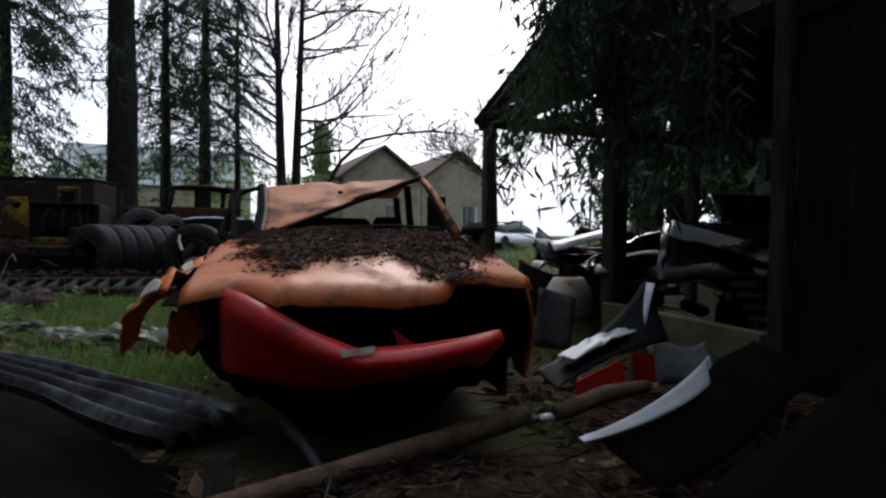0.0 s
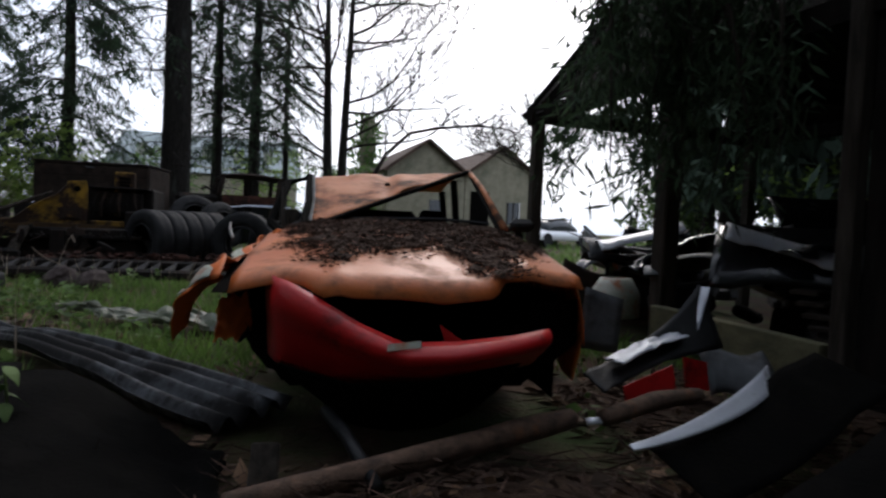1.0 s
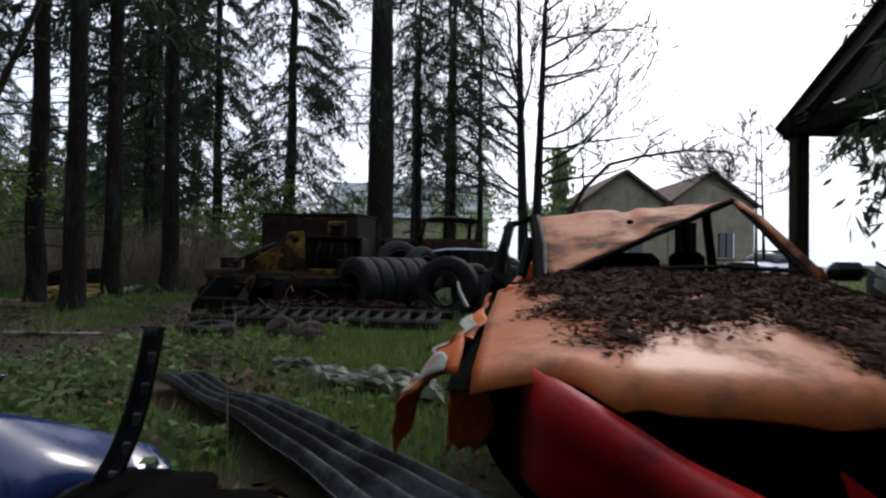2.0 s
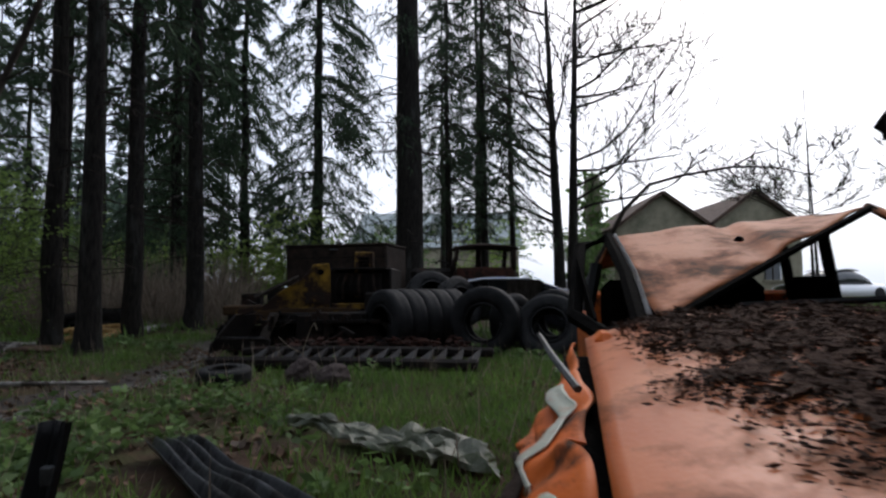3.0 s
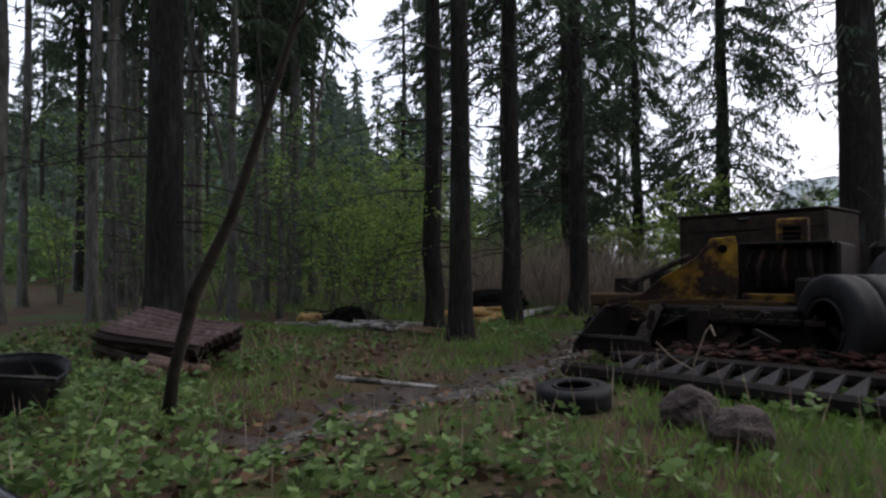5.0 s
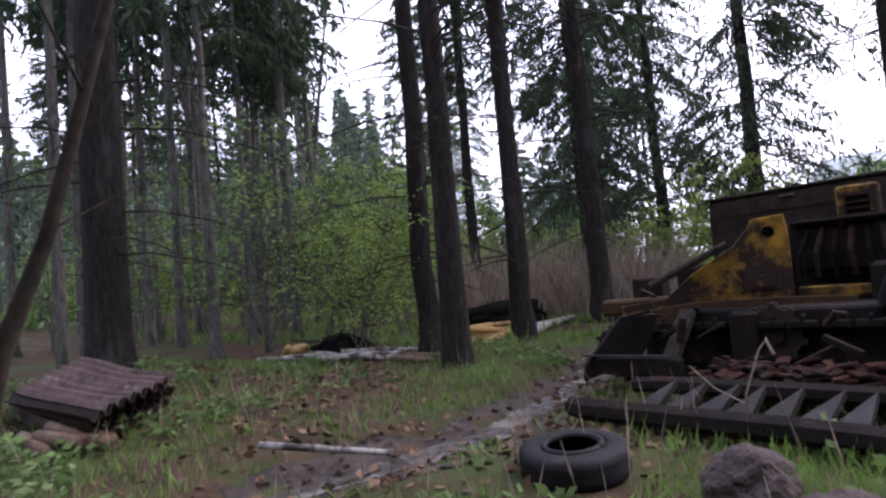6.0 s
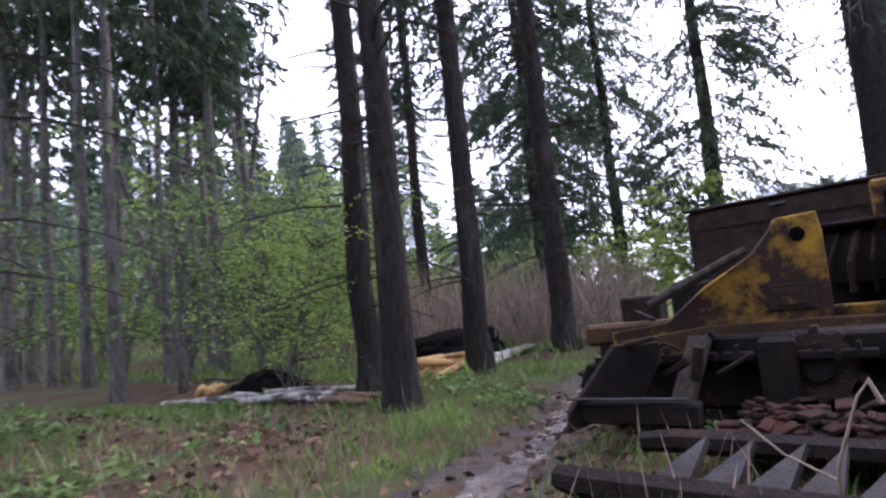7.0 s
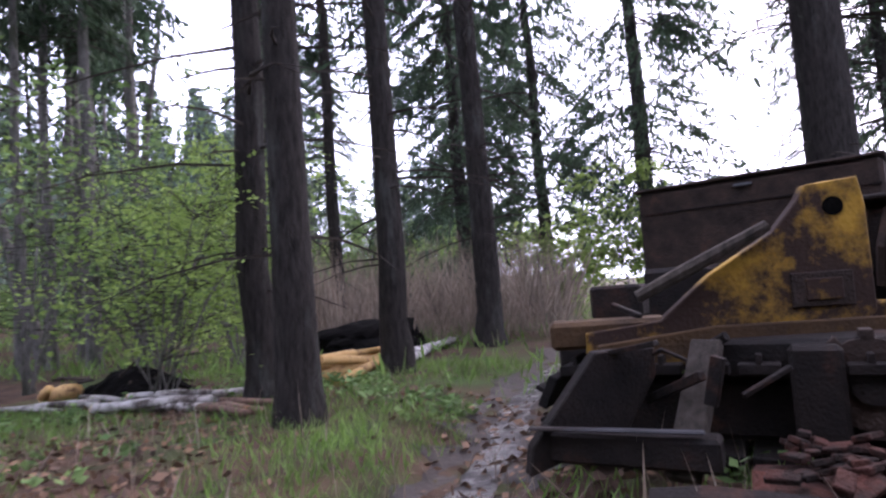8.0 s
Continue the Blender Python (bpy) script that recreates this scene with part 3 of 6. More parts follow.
def hood_f(s, t):
    u = -0.745 + (1.34 - 0.03 * t) * s
    v0 = front_v(u)
    v = v0 + (1.33 - v0) * t
    z = hood_z(u, v)
    if t == 0:
        z -= 0.035
    return u, v - (0.012 if t == 0 else 0), z


part("hood", sheet(hood_f, 44, 26, 0.006), ORANGE_FADED, car, "faded orange hood with flaking clear coat", True)


def right_fender(s, t):
    v = 0.20 + 1.18 * s
    a = t * 1.5
    arch = 0.26 * max(0, 1 - ((v - 0.62) / 0.36) ** 2) ** 0.5
    zb = 0.40 + arch * 0.6
    zt = hood_z(0.59, v) - ZB - 0.01
    return 0.585 + 0.06 * math.sin(a) + 0.012 * math.sin(v * 3) - 0.05 * max(0, 1 - 6 * s), v, ZB + zt + (zb - zt) * t ** 1.35


part("right_fender", sheet(right_fender, 30, 10, 0.004), ORANGE, car, smooth=True)
# Near-black sheet stands in for the shade inside the wheel well.
part("well_shade", sheet(lambda s, t: (0.50 + 0.02 * wob(s * 4, t * 4), 0.26 + 1.0 * s, ZB + 0.60 - 0.42 * t), 10, 8, 0.006), VOID, car, "near-black shade sheet in the wheel well", True)


def left_fender(s, t):
    v = 0.14 + 1.2 * s + 0.17 * t * (1 - s) ** 2
    zt = hood_z(-0.74, v) - ZB - 0.015 + 0.08 * math.exp(-((v - 0.28) / 0.16) ** 2)
    zb = 0.43 - 0.05 * max(0, 1 - 6 * s) + 0.17 * max(0, 1 - ((v - 0.78) / 0.36) ** 2) ** 0.5 - 0.16 * step(0.95, 1.2, v)
    out = (0.10 + 0.09 * math.exp(-(s / 0.22) ** 2)) * math.sin(min(1, t * 1.15) * 1.57) ** 0.8 - 0.05 * math.exp(-((t - 0.42 - 0.35 * (s - 0.35)) / 0.07) ** 2) * math.exp(-((s - 0.36) / 0.25) ** 2)
    out += 0.035 * math.exp(-((s - 0.20 - 0.25 * t) / 0.05) ** 2) - 0.03 * math.exp(-((s - 0.52 + 0.2 * t) / 0.06) ** 2) + 0.018 * wob(s * 6, t * 5, 1)
    return -0.775 - out, v + 0.02 * wob(s * 4, t * 5, 7), ZB + zt + (zb - zt) * t + 0.012 * wob(s * 7, t * 5, 4)


def on_fender(s, t, k=0.008):
    p = Vector(left_fender(s, t))
    return (p.x - k, p.y - k * 0.5, p.z + k * 0.6)


part("left_fender", sheet(left_fender, 56, 30, 0.004), ORANGE, car, "torn and buckled orange front fender", True)
part("fender_patch", sheet(lambda s, t: on_fender(0.60 - 0.44 * t, 0.10 + (0.20 - 0.05 * t) * s + 0.14 * t + 0.02 * wob(s * 3, t * 9)), 10, 18, 0.003), PRIMER, car, "bare grey-green primer strip", True)
part("rust_patch", sheet(lambda s, t: on_fender(0.20 + 0.13 * s + 0.02 * wob(s * 4, t * 4, 3), 0.52 + (0.24 + 0.05 * s) * t), 8, 8, 0.003), RUST, car, "dark rusted dent in the fender", True)
# Near-black strip gives the gap its shade.
part("gap_shade", sheet(lambda s, t: (-0.70 - 0.11 * t, 0.20 + 1.1 * s, hood_z(-0.74, 0.20 + 1.1 * s) - 0.05), 14, 2, 0.004), VOID, car, "near-black strip for the shade in the gap beside the hood")
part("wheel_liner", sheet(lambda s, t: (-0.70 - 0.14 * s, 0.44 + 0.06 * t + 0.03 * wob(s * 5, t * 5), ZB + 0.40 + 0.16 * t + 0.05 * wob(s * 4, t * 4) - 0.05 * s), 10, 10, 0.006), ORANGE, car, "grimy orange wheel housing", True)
# Both headlight hollows get near-black sheets in place of their shade.
part("left_opening_shade", sheet(lambda s, t: (-0.56 - 0.27 * s, 0.28 + 0.34 * s + 0.02 * wob(s * 5, t * 5), ZB + 0.60 - (0.36 - 0.16 * s + 0.05 * wob(s * 6, 1, 2)) * t), 8, 8, 0.006), VOID, car, "near-black sheet for the shade in the open headlight hollow", True)
part("right_opening_shade", sheet(lambda s, t: (0.38 + 0.235 * s, 0.22 + 0.10 * s ** 2, ZB + 0.575 - (0.30 - 0.12 * s) * t), 8, 8, 0.006), VOID, car, "near-black sheet for the shade in the open headlight hollow", True)
part("fender_skirt", sheet(lambda s, t: (0.60 + 0.03 * math.sin(math.pi * t) + 0.008 * wob(s * 5, t * 4), 0.30 + 1.0 * s, ZB + 0.62 + 0.10 * s - (0.38 - 0.20 * max(0, 1 - ((s - 0.5) / 0.36) ** 2)) * t), 24, 10, 0.005), ORANGE, car, "grimy side of the orange front fender", True)
part("torn_metal", sheet(lambda s, t: on_fender(0.0 + (0.035 + 0.03 * math.sin(7 * t)) * s, 0.04 + 0.38 * t, 0.010), 5, 16, 0.003), PRIMER, car, "bright torn metal edge", True)
# Near-black box added behind the seats so the cabin stays shaded.
part("cabin_shade_box", box(-0.6, 0.25, 2.9, 3.05, ZB + 0.3, ZB + 0.97, 0.05), VOID, car)
part("fender_strut", tube([(-0.86, 0.82, ZB + 0.825), (-0.83, 0.64, ZB + 0.80), (-0.785, 0.46, ZB + 0.765)], [0.005, 0.007, 0.007], 6), GREYMETAL, car, "grey bent brace")

red_top = curve([-0.64, -0.53, -0.3, -0.14, 0.05, 0.3, 0.48], [0.66, 0.635, 0.52, 0.455, 0.47, 0.49, 0.505])
red_bot = curve([-0.64, -0.3, 0.0, 0.3, 0.66], [0.33, 0.27, 0.29, 0.34, 0.40])


def bumper_f(s, t):
    u = -0.62 + 1.09 * s
    wrap = max(0, (s - 0.90) / 0.10) ** 1.6
    u -= 0.02 * wrap
    bow = 0.25 * (1 - abs(u / 0.60) ** 2) - 0.20 * wrap - 0.10 * max(0, (0.06 - s) / 0.06) ** 2
    prof = (0.07 * math.sin(math.pi * min(1, t * 2.2)) - 0.34 * max(0, t - 0.38) ** 1.1) * (0.4 + 0.6 * (1 - abs(u) / 0.7))
    zt, zb = red_top(u), red_bot(u)
    return u, 0.15 - bow - prof + 0.01 * wob(u, t, 3, 4), ZB + zt - 0.05 * wrap + (zb - zt + 0.07 * wrap) * t + 0.006 * wob(u * 2, t, 9, 3)


part("front_bumper", sheet(bumper_f, 40, 12, 0.006), RED, car, "sagging dark red front bumper cover", True)
# Shade under the bumper, drawn as a near-black sheet.
part("bumper_shade", sheet(lambda s, t: (-0.56 + 0.98 * s, 0.12 - 0.14 * (1 - abs(2 * s - 1) ** 2) + 0.16 * t, ZB + red_bot(-0.56 + 1.02 * s) + 0.03 - (0.03 + 0.19 * (1 - abs(2 * s - 1) ** 2.2) + 0.02 * wob(s * 9, 2, 3)) * t), 24, 4, 0.006), VOID, car, "near-black sheet for the shade below the bumper", True)
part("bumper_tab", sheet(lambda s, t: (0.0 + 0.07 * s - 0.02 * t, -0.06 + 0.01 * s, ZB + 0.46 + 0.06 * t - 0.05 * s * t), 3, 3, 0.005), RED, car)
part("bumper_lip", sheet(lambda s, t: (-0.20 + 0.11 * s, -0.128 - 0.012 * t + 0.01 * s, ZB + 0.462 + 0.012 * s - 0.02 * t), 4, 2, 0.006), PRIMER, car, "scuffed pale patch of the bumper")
# Near-black boxes put the bay's shade into the colour.
part("bay_shade", join(box(-0.60, 0.50, 0.46, 1.3, ZB + 0.16, ZB + 0.55, 0.05), box(-0.52, 0.46, 0.22, 0.48, ZB + 0.36, ZB + 0.47, 0.03)), VOID, car, "near-black boxes for the shade in the empty engine bay")
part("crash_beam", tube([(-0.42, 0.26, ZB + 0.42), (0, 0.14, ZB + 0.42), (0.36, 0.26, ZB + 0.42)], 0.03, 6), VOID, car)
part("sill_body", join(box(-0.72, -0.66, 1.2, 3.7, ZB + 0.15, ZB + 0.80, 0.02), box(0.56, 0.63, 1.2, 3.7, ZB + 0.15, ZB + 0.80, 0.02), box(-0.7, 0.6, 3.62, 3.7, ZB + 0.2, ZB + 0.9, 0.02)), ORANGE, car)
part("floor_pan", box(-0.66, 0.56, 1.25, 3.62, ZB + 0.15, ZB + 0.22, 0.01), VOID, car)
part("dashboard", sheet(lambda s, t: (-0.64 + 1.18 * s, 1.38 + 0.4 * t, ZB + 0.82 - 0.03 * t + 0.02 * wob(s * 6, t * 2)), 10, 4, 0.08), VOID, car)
TLx = (-0.575, 2.36, ZB + 1.16)


def roof_f(s, t):
    low = Vector((-0.52, 1.34, ZB + 0.83)).lerp(Vector((0.56, 2.50, ZB + 1.285)), s)
    top = Vector(TLx).lerp(Vector((0.58, 3.0, ZB + 1.305)), s)
    end = Vector((-0.62, 3.3, ZB + 1.04)).lerp(Vector((0.57, 3.75, ZB + 1.20)), s)
    p = low.lerp(top, t / 0.6) if t < 0.6 else top.lerp(end, (t - 0.6) / 0.4)
    p.z += 0.02 * math.sin(math.pi * s) + 0.018 * wob(s * 5, t * 4, 6) - 0.03 * math.exp(-((s - 0.42 - 0.1 * t) / 0.05) ** 2)
    return p[:]


part("roof", sheet(roof_f, 36, 22, 0.008), ORANGE_MATT, car, "caved-in orange roof panel folded to the hood", True)
hole = Vector(roof_f(0.44, 0.30))
# Near-black disc for the shaded hole.
part("roof_hole", tube([hole + Vector((0, 0.03, -0.01)), hole + Vector((0, -0.008, 0.006))], 0.02, 10), VOID, car, "round aerial hole")
part("windshield_frame", tube([(-0.52, 1.32, ZB + 0.82), (0.02, 1.91, ZB + 1.05), (0.565, 2.48, ZB + 1.275), (0.57, 2.1, ZB + 1.12), (0.56, 1.45, ZB + 0.85)], [0.016, 0.016, 0.018, 0.016, 0.018], 6), VOID, car, "black windshield rubber")
part("right_pillar", tube([(0.575, 2.53, ZB + 1.29), (0.59, 2.1, ZB + 1.14), (0.585, 1.4, ZB + 0.85)], [0.020, 0.018, 0.024], 6), ORANGE_MATT, car, smooth=True)
for v, z in ((2.9, 1.24), (3.5, 1.18)):
    part("side_pillar", tube([(0.58, v, ZB + 0.80), (0.55, v + 0.08, ZB + z)], 0.03, 6), VOID, car)
    part("side_pillar", tube([(-0.68, v, ZB + 0.78), (-0.62, v + 0.05, ZB + z - 0.18)], 0.035, 6), BLACK, car)
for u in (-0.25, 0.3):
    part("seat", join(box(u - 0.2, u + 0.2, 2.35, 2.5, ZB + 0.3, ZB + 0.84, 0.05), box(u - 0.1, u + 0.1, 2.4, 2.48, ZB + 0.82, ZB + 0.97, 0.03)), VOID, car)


def door_ring(k):
    return [(-0.68, 1.36, ZB + 0.78), (-0.77 - k, 1.60, ZB + 0.83), (-0.73 - k, 2.15, ZB + 1.10), (-0.60, 2.33, ZB + 1.16), (-0.57, 1.85, ZB + 0.98), (-0.57, 1.42, ZB + 0.81), (-0.68, 1.36, ZB + 0.78)]


part("door_frame", tube(door_ring(0.0), 0.028, 6), VOID, car, "bent black window frame")
part("door_seal", tube([(x + 0.03, y - 0.03, z + 0.01) for x, y, z in door_ring(0.0)[3:6]], 0.009, 5), GREYMETAL, car, "pale torn seal")
part("door_panel", sheet(lambda s, t: (-0.70 - 0.05 * s * t, 1.45 + 0.5 * s, ZB + 0.78 + (0.05 + 0.26 * s) * t), 6, 6, 0.01), VOID, car)
part("mirror", join(box(0.63, 0.78, 1.42, 1.50, ZB + 0.84, ZB + 0.92, 0.03), tube([(0.57, 1.5, ZB + 0.84), (0.65, 1.46, ZB + 0.86)], 0.015, 5)), BLACK, car)
part("wiper", tube([(-0.3, 1.34, ZB + 0.875), (0.2, 1.38, ZB + 0.895), (0.48, 1.36, ZB + 0.88)], 0.010, 5), BLACK, car)

def litter_here(u, v, more=0.0):
    edge = 0.25 - more + 0.30 * math.exp(-((u - 0.08 - 0.25 * (v - 0.4)) / 0.10) ** 2) + 0.5 * wob(u * 2.5, v * 1.5, 9) + 0.16 * wob(u * 9, v * 9, 2) - 0.35 * max(0, u - 0.1) * (v > 0.5) + 0.2 * abs(u + 0.05)
    return v > edge * 0.95 and abs(u) < 0.36 + 0.22 * v + 0.14 * wob(v * 4, 1, 8) + 0.06 * wob(u * 11, v * 11, 6) + more * 0.8


mv, mf, mi = [], [], {}
for i in range(105):
    for j in range(105):
        u, v = -0.63 + 0.012 * i, 0.06 + 0.0122 * j
        if not litter_here(u, v, -0.06) or wob(u, v, 12, 14) > 0.12:
            continue
        q = []
        for a, b in ((0, 0), (1, 0), (1, 1), (0, 1)):
            key = (i + a, j + b)
            if key not in mi:
                uu, vv = -0.63 + 0.012 * key[0], 0.06 + 0.0122 * key[1]
                mi[key] = len(mv)
                mv.append((uu, vv, hood_z(uu, vv) + 0.010 + 0.010 * wob(uu, vv, 1, 22) + 0.006 * wob(uu, vv, 4, 60)))
            q.append(mi[key])
        mf.append(q)
matted = part("matted_litter", (mv, mf), LITTER_DARK)
matted.matrix_world = car.matrix_world.copy()
tagged(matted, "matted layer of rotten leaves on the hood", "leaf litter", kind="stuff")
lit = np.random.default_rng(5)
cu, cw = [], []
CARM = car.matrix_world.copy()
while len(cu) < 30000:
    u, v = lit.uniform(-0.66, 0.56), lit.uniform(0.08, 1.34)
    if not litter_here(u, v, 0.16 * lit.random() ** 2 - 0.02):
        continue
    p = CARM @ Vector((u, v, hood_z(u, v) + 0.005 + 0.016 * lit.random() ** 2))
    cu.append(p[:])
    cw.append((lit.normal(), lit.normal(), lit.normal() * 0.10))
v, f = cards(np.array(cu), np.array(cw), 0.017, 0.0045, lit, 0.85)
tagged(quads("leaf_litter", v, f, LITTER_DARK), "dark rotting leaves and needles heaped on the hood", "leaf litter", kind="stuff")


# ---- open timber shed ----
shed = thing("shed", Matrix(), "open timber shed coloured dark for its shade, with a steep mossy board roof", "shed")
for x, y, w, z0, z1, m in ((3.82, 5.30, 0.13, -0.1, 2.12, POSTWOOD), (3.80, 2.98, 0.15, -0.1, 2.10, POSTWOOD), (3.74, 1.42, 0.10, -0.1, 2.4, POSTWOOD),
                           (6.9, 5.28, 0.13, -0.1, 2.1, POSTWOOD), (6.9, 3.0, 0.13, -0.1, 2.1, POSTWOOD)):
    part("post", box(x - w / 2, x + w / 2, y - w / 2, y + w / 2, z0, z1, 0.012), m, shed)
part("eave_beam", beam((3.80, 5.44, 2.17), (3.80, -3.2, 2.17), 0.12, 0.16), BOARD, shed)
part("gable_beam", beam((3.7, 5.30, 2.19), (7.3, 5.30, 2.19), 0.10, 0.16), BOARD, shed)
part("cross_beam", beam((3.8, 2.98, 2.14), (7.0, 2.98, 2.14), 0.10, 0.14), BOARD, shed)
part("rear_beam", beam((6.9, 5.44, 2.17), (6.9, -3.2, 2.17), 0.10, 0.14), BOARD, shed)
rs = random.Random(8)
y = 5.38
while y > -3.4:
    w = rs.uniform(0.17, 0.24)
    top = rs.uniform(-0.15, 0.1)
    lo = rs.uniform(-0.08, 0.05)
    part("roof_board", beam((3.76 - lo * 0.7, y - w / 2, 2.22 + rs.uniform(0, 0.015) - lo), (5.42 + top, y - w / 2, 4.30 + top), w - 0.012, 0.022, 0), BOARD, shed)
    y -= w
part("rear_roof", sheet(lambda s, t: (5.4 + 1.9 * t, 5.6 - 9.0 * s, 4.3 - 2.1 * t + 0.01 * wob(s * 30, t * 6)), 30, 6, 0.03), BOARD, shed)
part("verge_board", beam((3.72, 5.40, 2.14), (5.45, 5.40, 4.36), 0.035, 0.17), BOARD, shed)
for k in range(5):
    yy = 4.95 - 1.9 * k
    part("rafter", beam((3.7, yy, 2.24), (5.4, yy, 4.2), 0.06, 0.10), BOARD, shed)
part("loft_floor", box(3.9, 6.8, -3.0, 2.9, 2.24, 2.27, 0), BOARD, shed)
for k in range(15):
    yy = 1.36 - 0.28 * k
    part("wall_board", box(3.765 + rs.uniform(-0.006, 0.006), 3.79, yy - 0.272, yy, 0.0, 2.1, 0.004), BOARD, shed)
# Rear boards added to block sky light behind the heap.
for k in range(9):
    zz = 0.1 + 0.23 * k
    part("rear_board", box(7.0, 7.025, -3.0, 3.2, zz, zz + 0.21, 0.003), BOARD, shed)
part("sill_beam", beam((3.72, 2.95, 0.22), (3.70, 1.48, 0.20), 0.10, 0.24), MOSSBEAM, shed, "low mossy sill beam")
part("diagonal_brace", beam((3.70, 0.55, 2.4), (3.70, -0.1, 1.1), 0.05, 0.10), MOSSBEAM, shed, "mossy slanting brace")

bough = thing("hanging_spruce_bough", Matrix(), "dense dark spruce boughs hanging over the shed eave", "spruce bough")
rb = np.random.default_rng(21)
cen, way, tw = [], [], []
for i in range(84):
    an, ds = radians(rb.uniform(28.5, 43)), rb.uniform(3.9, 4.9)
    a0 = Vector((0.72 + ds * math.sin(an), -1.35 + ds * math.cos(an), rb.uniform(2.1, 4.4)))
    ln = rb.uniform(0.5, 1.1)
    d = Vector((rb.uniform(-0.3, 0.25), rb.uniform(-0.3, 0.3), rb.uniform(-1.0, -0.6))).normalized()
    pts = [a0 + d * ln * s + Vector((0, 0, -0.25 * s * s)) for s in (0, 0.35, 0.7, 1.0)]
    tw.append(tube(pts, [0.014, 0.01, 0.006, 0.002], 4, cap=False))
    for k in range(130):
        s = rb.random()
        c = a0 + d * ln * s + Vector((rb.normal() * 0.09, rb.normal() * 0.09, -0.25 * s * s - abs(rb.normal()) * 0.1))
        cen.append(c[:])
        way.append((d.x * 0.4 + rb.normal() * 0.5, d.y * 0.4 + rb.normal() * 0.5, -0.7 + rb.normal() * 0.4))
tagged(part("twigwork", join(*tw), TWIG, bough), kind="stuff")
v, f = cards(np.array(cen), np.array(way), 0.12, 0.02, rb)
tagged(quads("needle_mass", v, f, NEEDLE, bough), kind="stuff")
low = thing("hanging_spruce_bough", Matrix(), "thin spruce bough reaching out below the eave", "spruce bough")
cen, way = [], []
for k in range(320):
    s = rb.random()
    cen.append((3.75 - 0.45 * s + rb.normal() * 0.05, 3.4 + 0.6 * s + rb.normal() * 0.05, 2.05 - 0.22 * s - abs(rb.normal()) * 0.07))
    way.append((-0.3 + rb.normal() * 0.4, rb.normal() * 0.4, -0.7))
part("twig", tube([(3.8, 3.35, 2.1), (3.55, 3.7, 1.98), (3.3, 4.0, 1.83)], [0.014, 0.01, 0.003], 4), TWIG, low)
v, f = cards(np.array(cen), np.array(way), 0.13, 0.018, rb)
tagged(quads("needle_mass", v, f, NEEDLE, low), kind="stuff")


# ---- scrap in and before the shed ----
def panel(name, label, m, f, material, cat="car panel", nu=14, nv=10, th=0.005, grp="loose car panels"):
    ob = thing(name, m, label, cat, grp)
    part("skin", sheet(f, nu, nv, th), material, ob, smooth=True)
    return ob


def fender_f(L, H, bulge, arch=0.5):
    def f(s, t):
        x = (s - 0.5) * L
        cut = arch * H * max(0, 1 - ((s - 0.45) / 0.3) ** 2) ** 0.5
        return x, -bulge * math.sin(t * 1.7) + 0.05 * math.sin(s * 3), H * (1 - t) + cut * t
    return f


def bumper_shape(L, H, bow, lip=0.06):
    def f(s, t):
        x = (s - 0.5) * L
        return x, bow * (abs(2 * s - 1) ** 2.4) - lip * math.sin(math.pi * t) - 0.05 * t, H * (1 - t) + 0.03 * math.sin(6 * s) * t
    return f


def rim(ob, L, H, bow, material, k=0.0):
    part("edge", tube([((s - 0.5) * L, bow * (abs(2 * s - 1) ** 2.4), H + k) for s in np.linspace(0, 1, 11)], 0.014, 5), material, ob)


def T(x, y, z, rx=0, ry=0, rz=0):
    return pose(x, y, z, rx, ry, rz)


panel("car_door_panel", "brown rusted curved panel leaning by the shed post", T(4.3, 4.3, 0.0, -8, 0, -28), lambda s, t: ((s - 0.5) * 1.1, 0.05 * math.sin(3 * s), 0.62 - 0.20 * math.sin(math.pi * min(1, s * 1.1)) * (1 - t) + 0.1 * s * (1 - t) - 0.6 * t), RUST, nu=16)
panel("grey_plate", "upright bent grey sheet-metal plate", T(2.95, 2.55, 0.08, -6, 6, -20), lambda s, t: ((s - 0.5) * 0.26, 0.015 * math.sin(5 * s), 0.42 * (1 - t) - 0.05 * s * (1 - t)), GREYMETAL, "metal plate", 6, 6, 0.006)
panel("plastic_canister", "pale grey-green crumpled plastic box", T(3.62, 3.35, 0.15, 0, 0, 20), lambda s, t: (0.24 * math.cos(6.283 * s) * (0.5 + 0.5 * min(1, t * 2.2)), 0.18 * math.sin(6.283 * s) * (0.5 + 0.5 * min(1, t * 2.2)), 0.36 - 0.36 * max(0, t - 0.12)), PRIMER, "container", 12, 8, 0.006)
for i, (x, y, z, rx, rz, L, H, m) in enumerate(((4.5, 3.9, 0.32, 30, -25, 1.0, 0.26, GLOSS_BLACK), (4.5, 4.1, 0.46, 40, -15, 1.0, 0.24, GLOSS_BLACK), (4.7, 4.6, 0.56, 50, -30, 1.1, 0.26, SILVER),
                                                (4.4, 3.55, 0.26, 24, -18, 0.95, 0.22, BLACK), (4.9, 5.0, 0.45, 30, -40, 1.1, 0.34, GREYMETAL), (5.4, 4.2, 0.66, 45, -20, 1.2, 0.26, BLACK))):
    b = panel("car_bumper", "used plastic car bumper in the scrap heap", T(x, y, z, rx, 0, rz), bumper_shape(L, H, 0.3), m, "bumper", 22, 8, 0.006, "stacked bumpers")
    rim(b, L, H, 0.3, BLACK if m != BLACK else GREYMETAL)
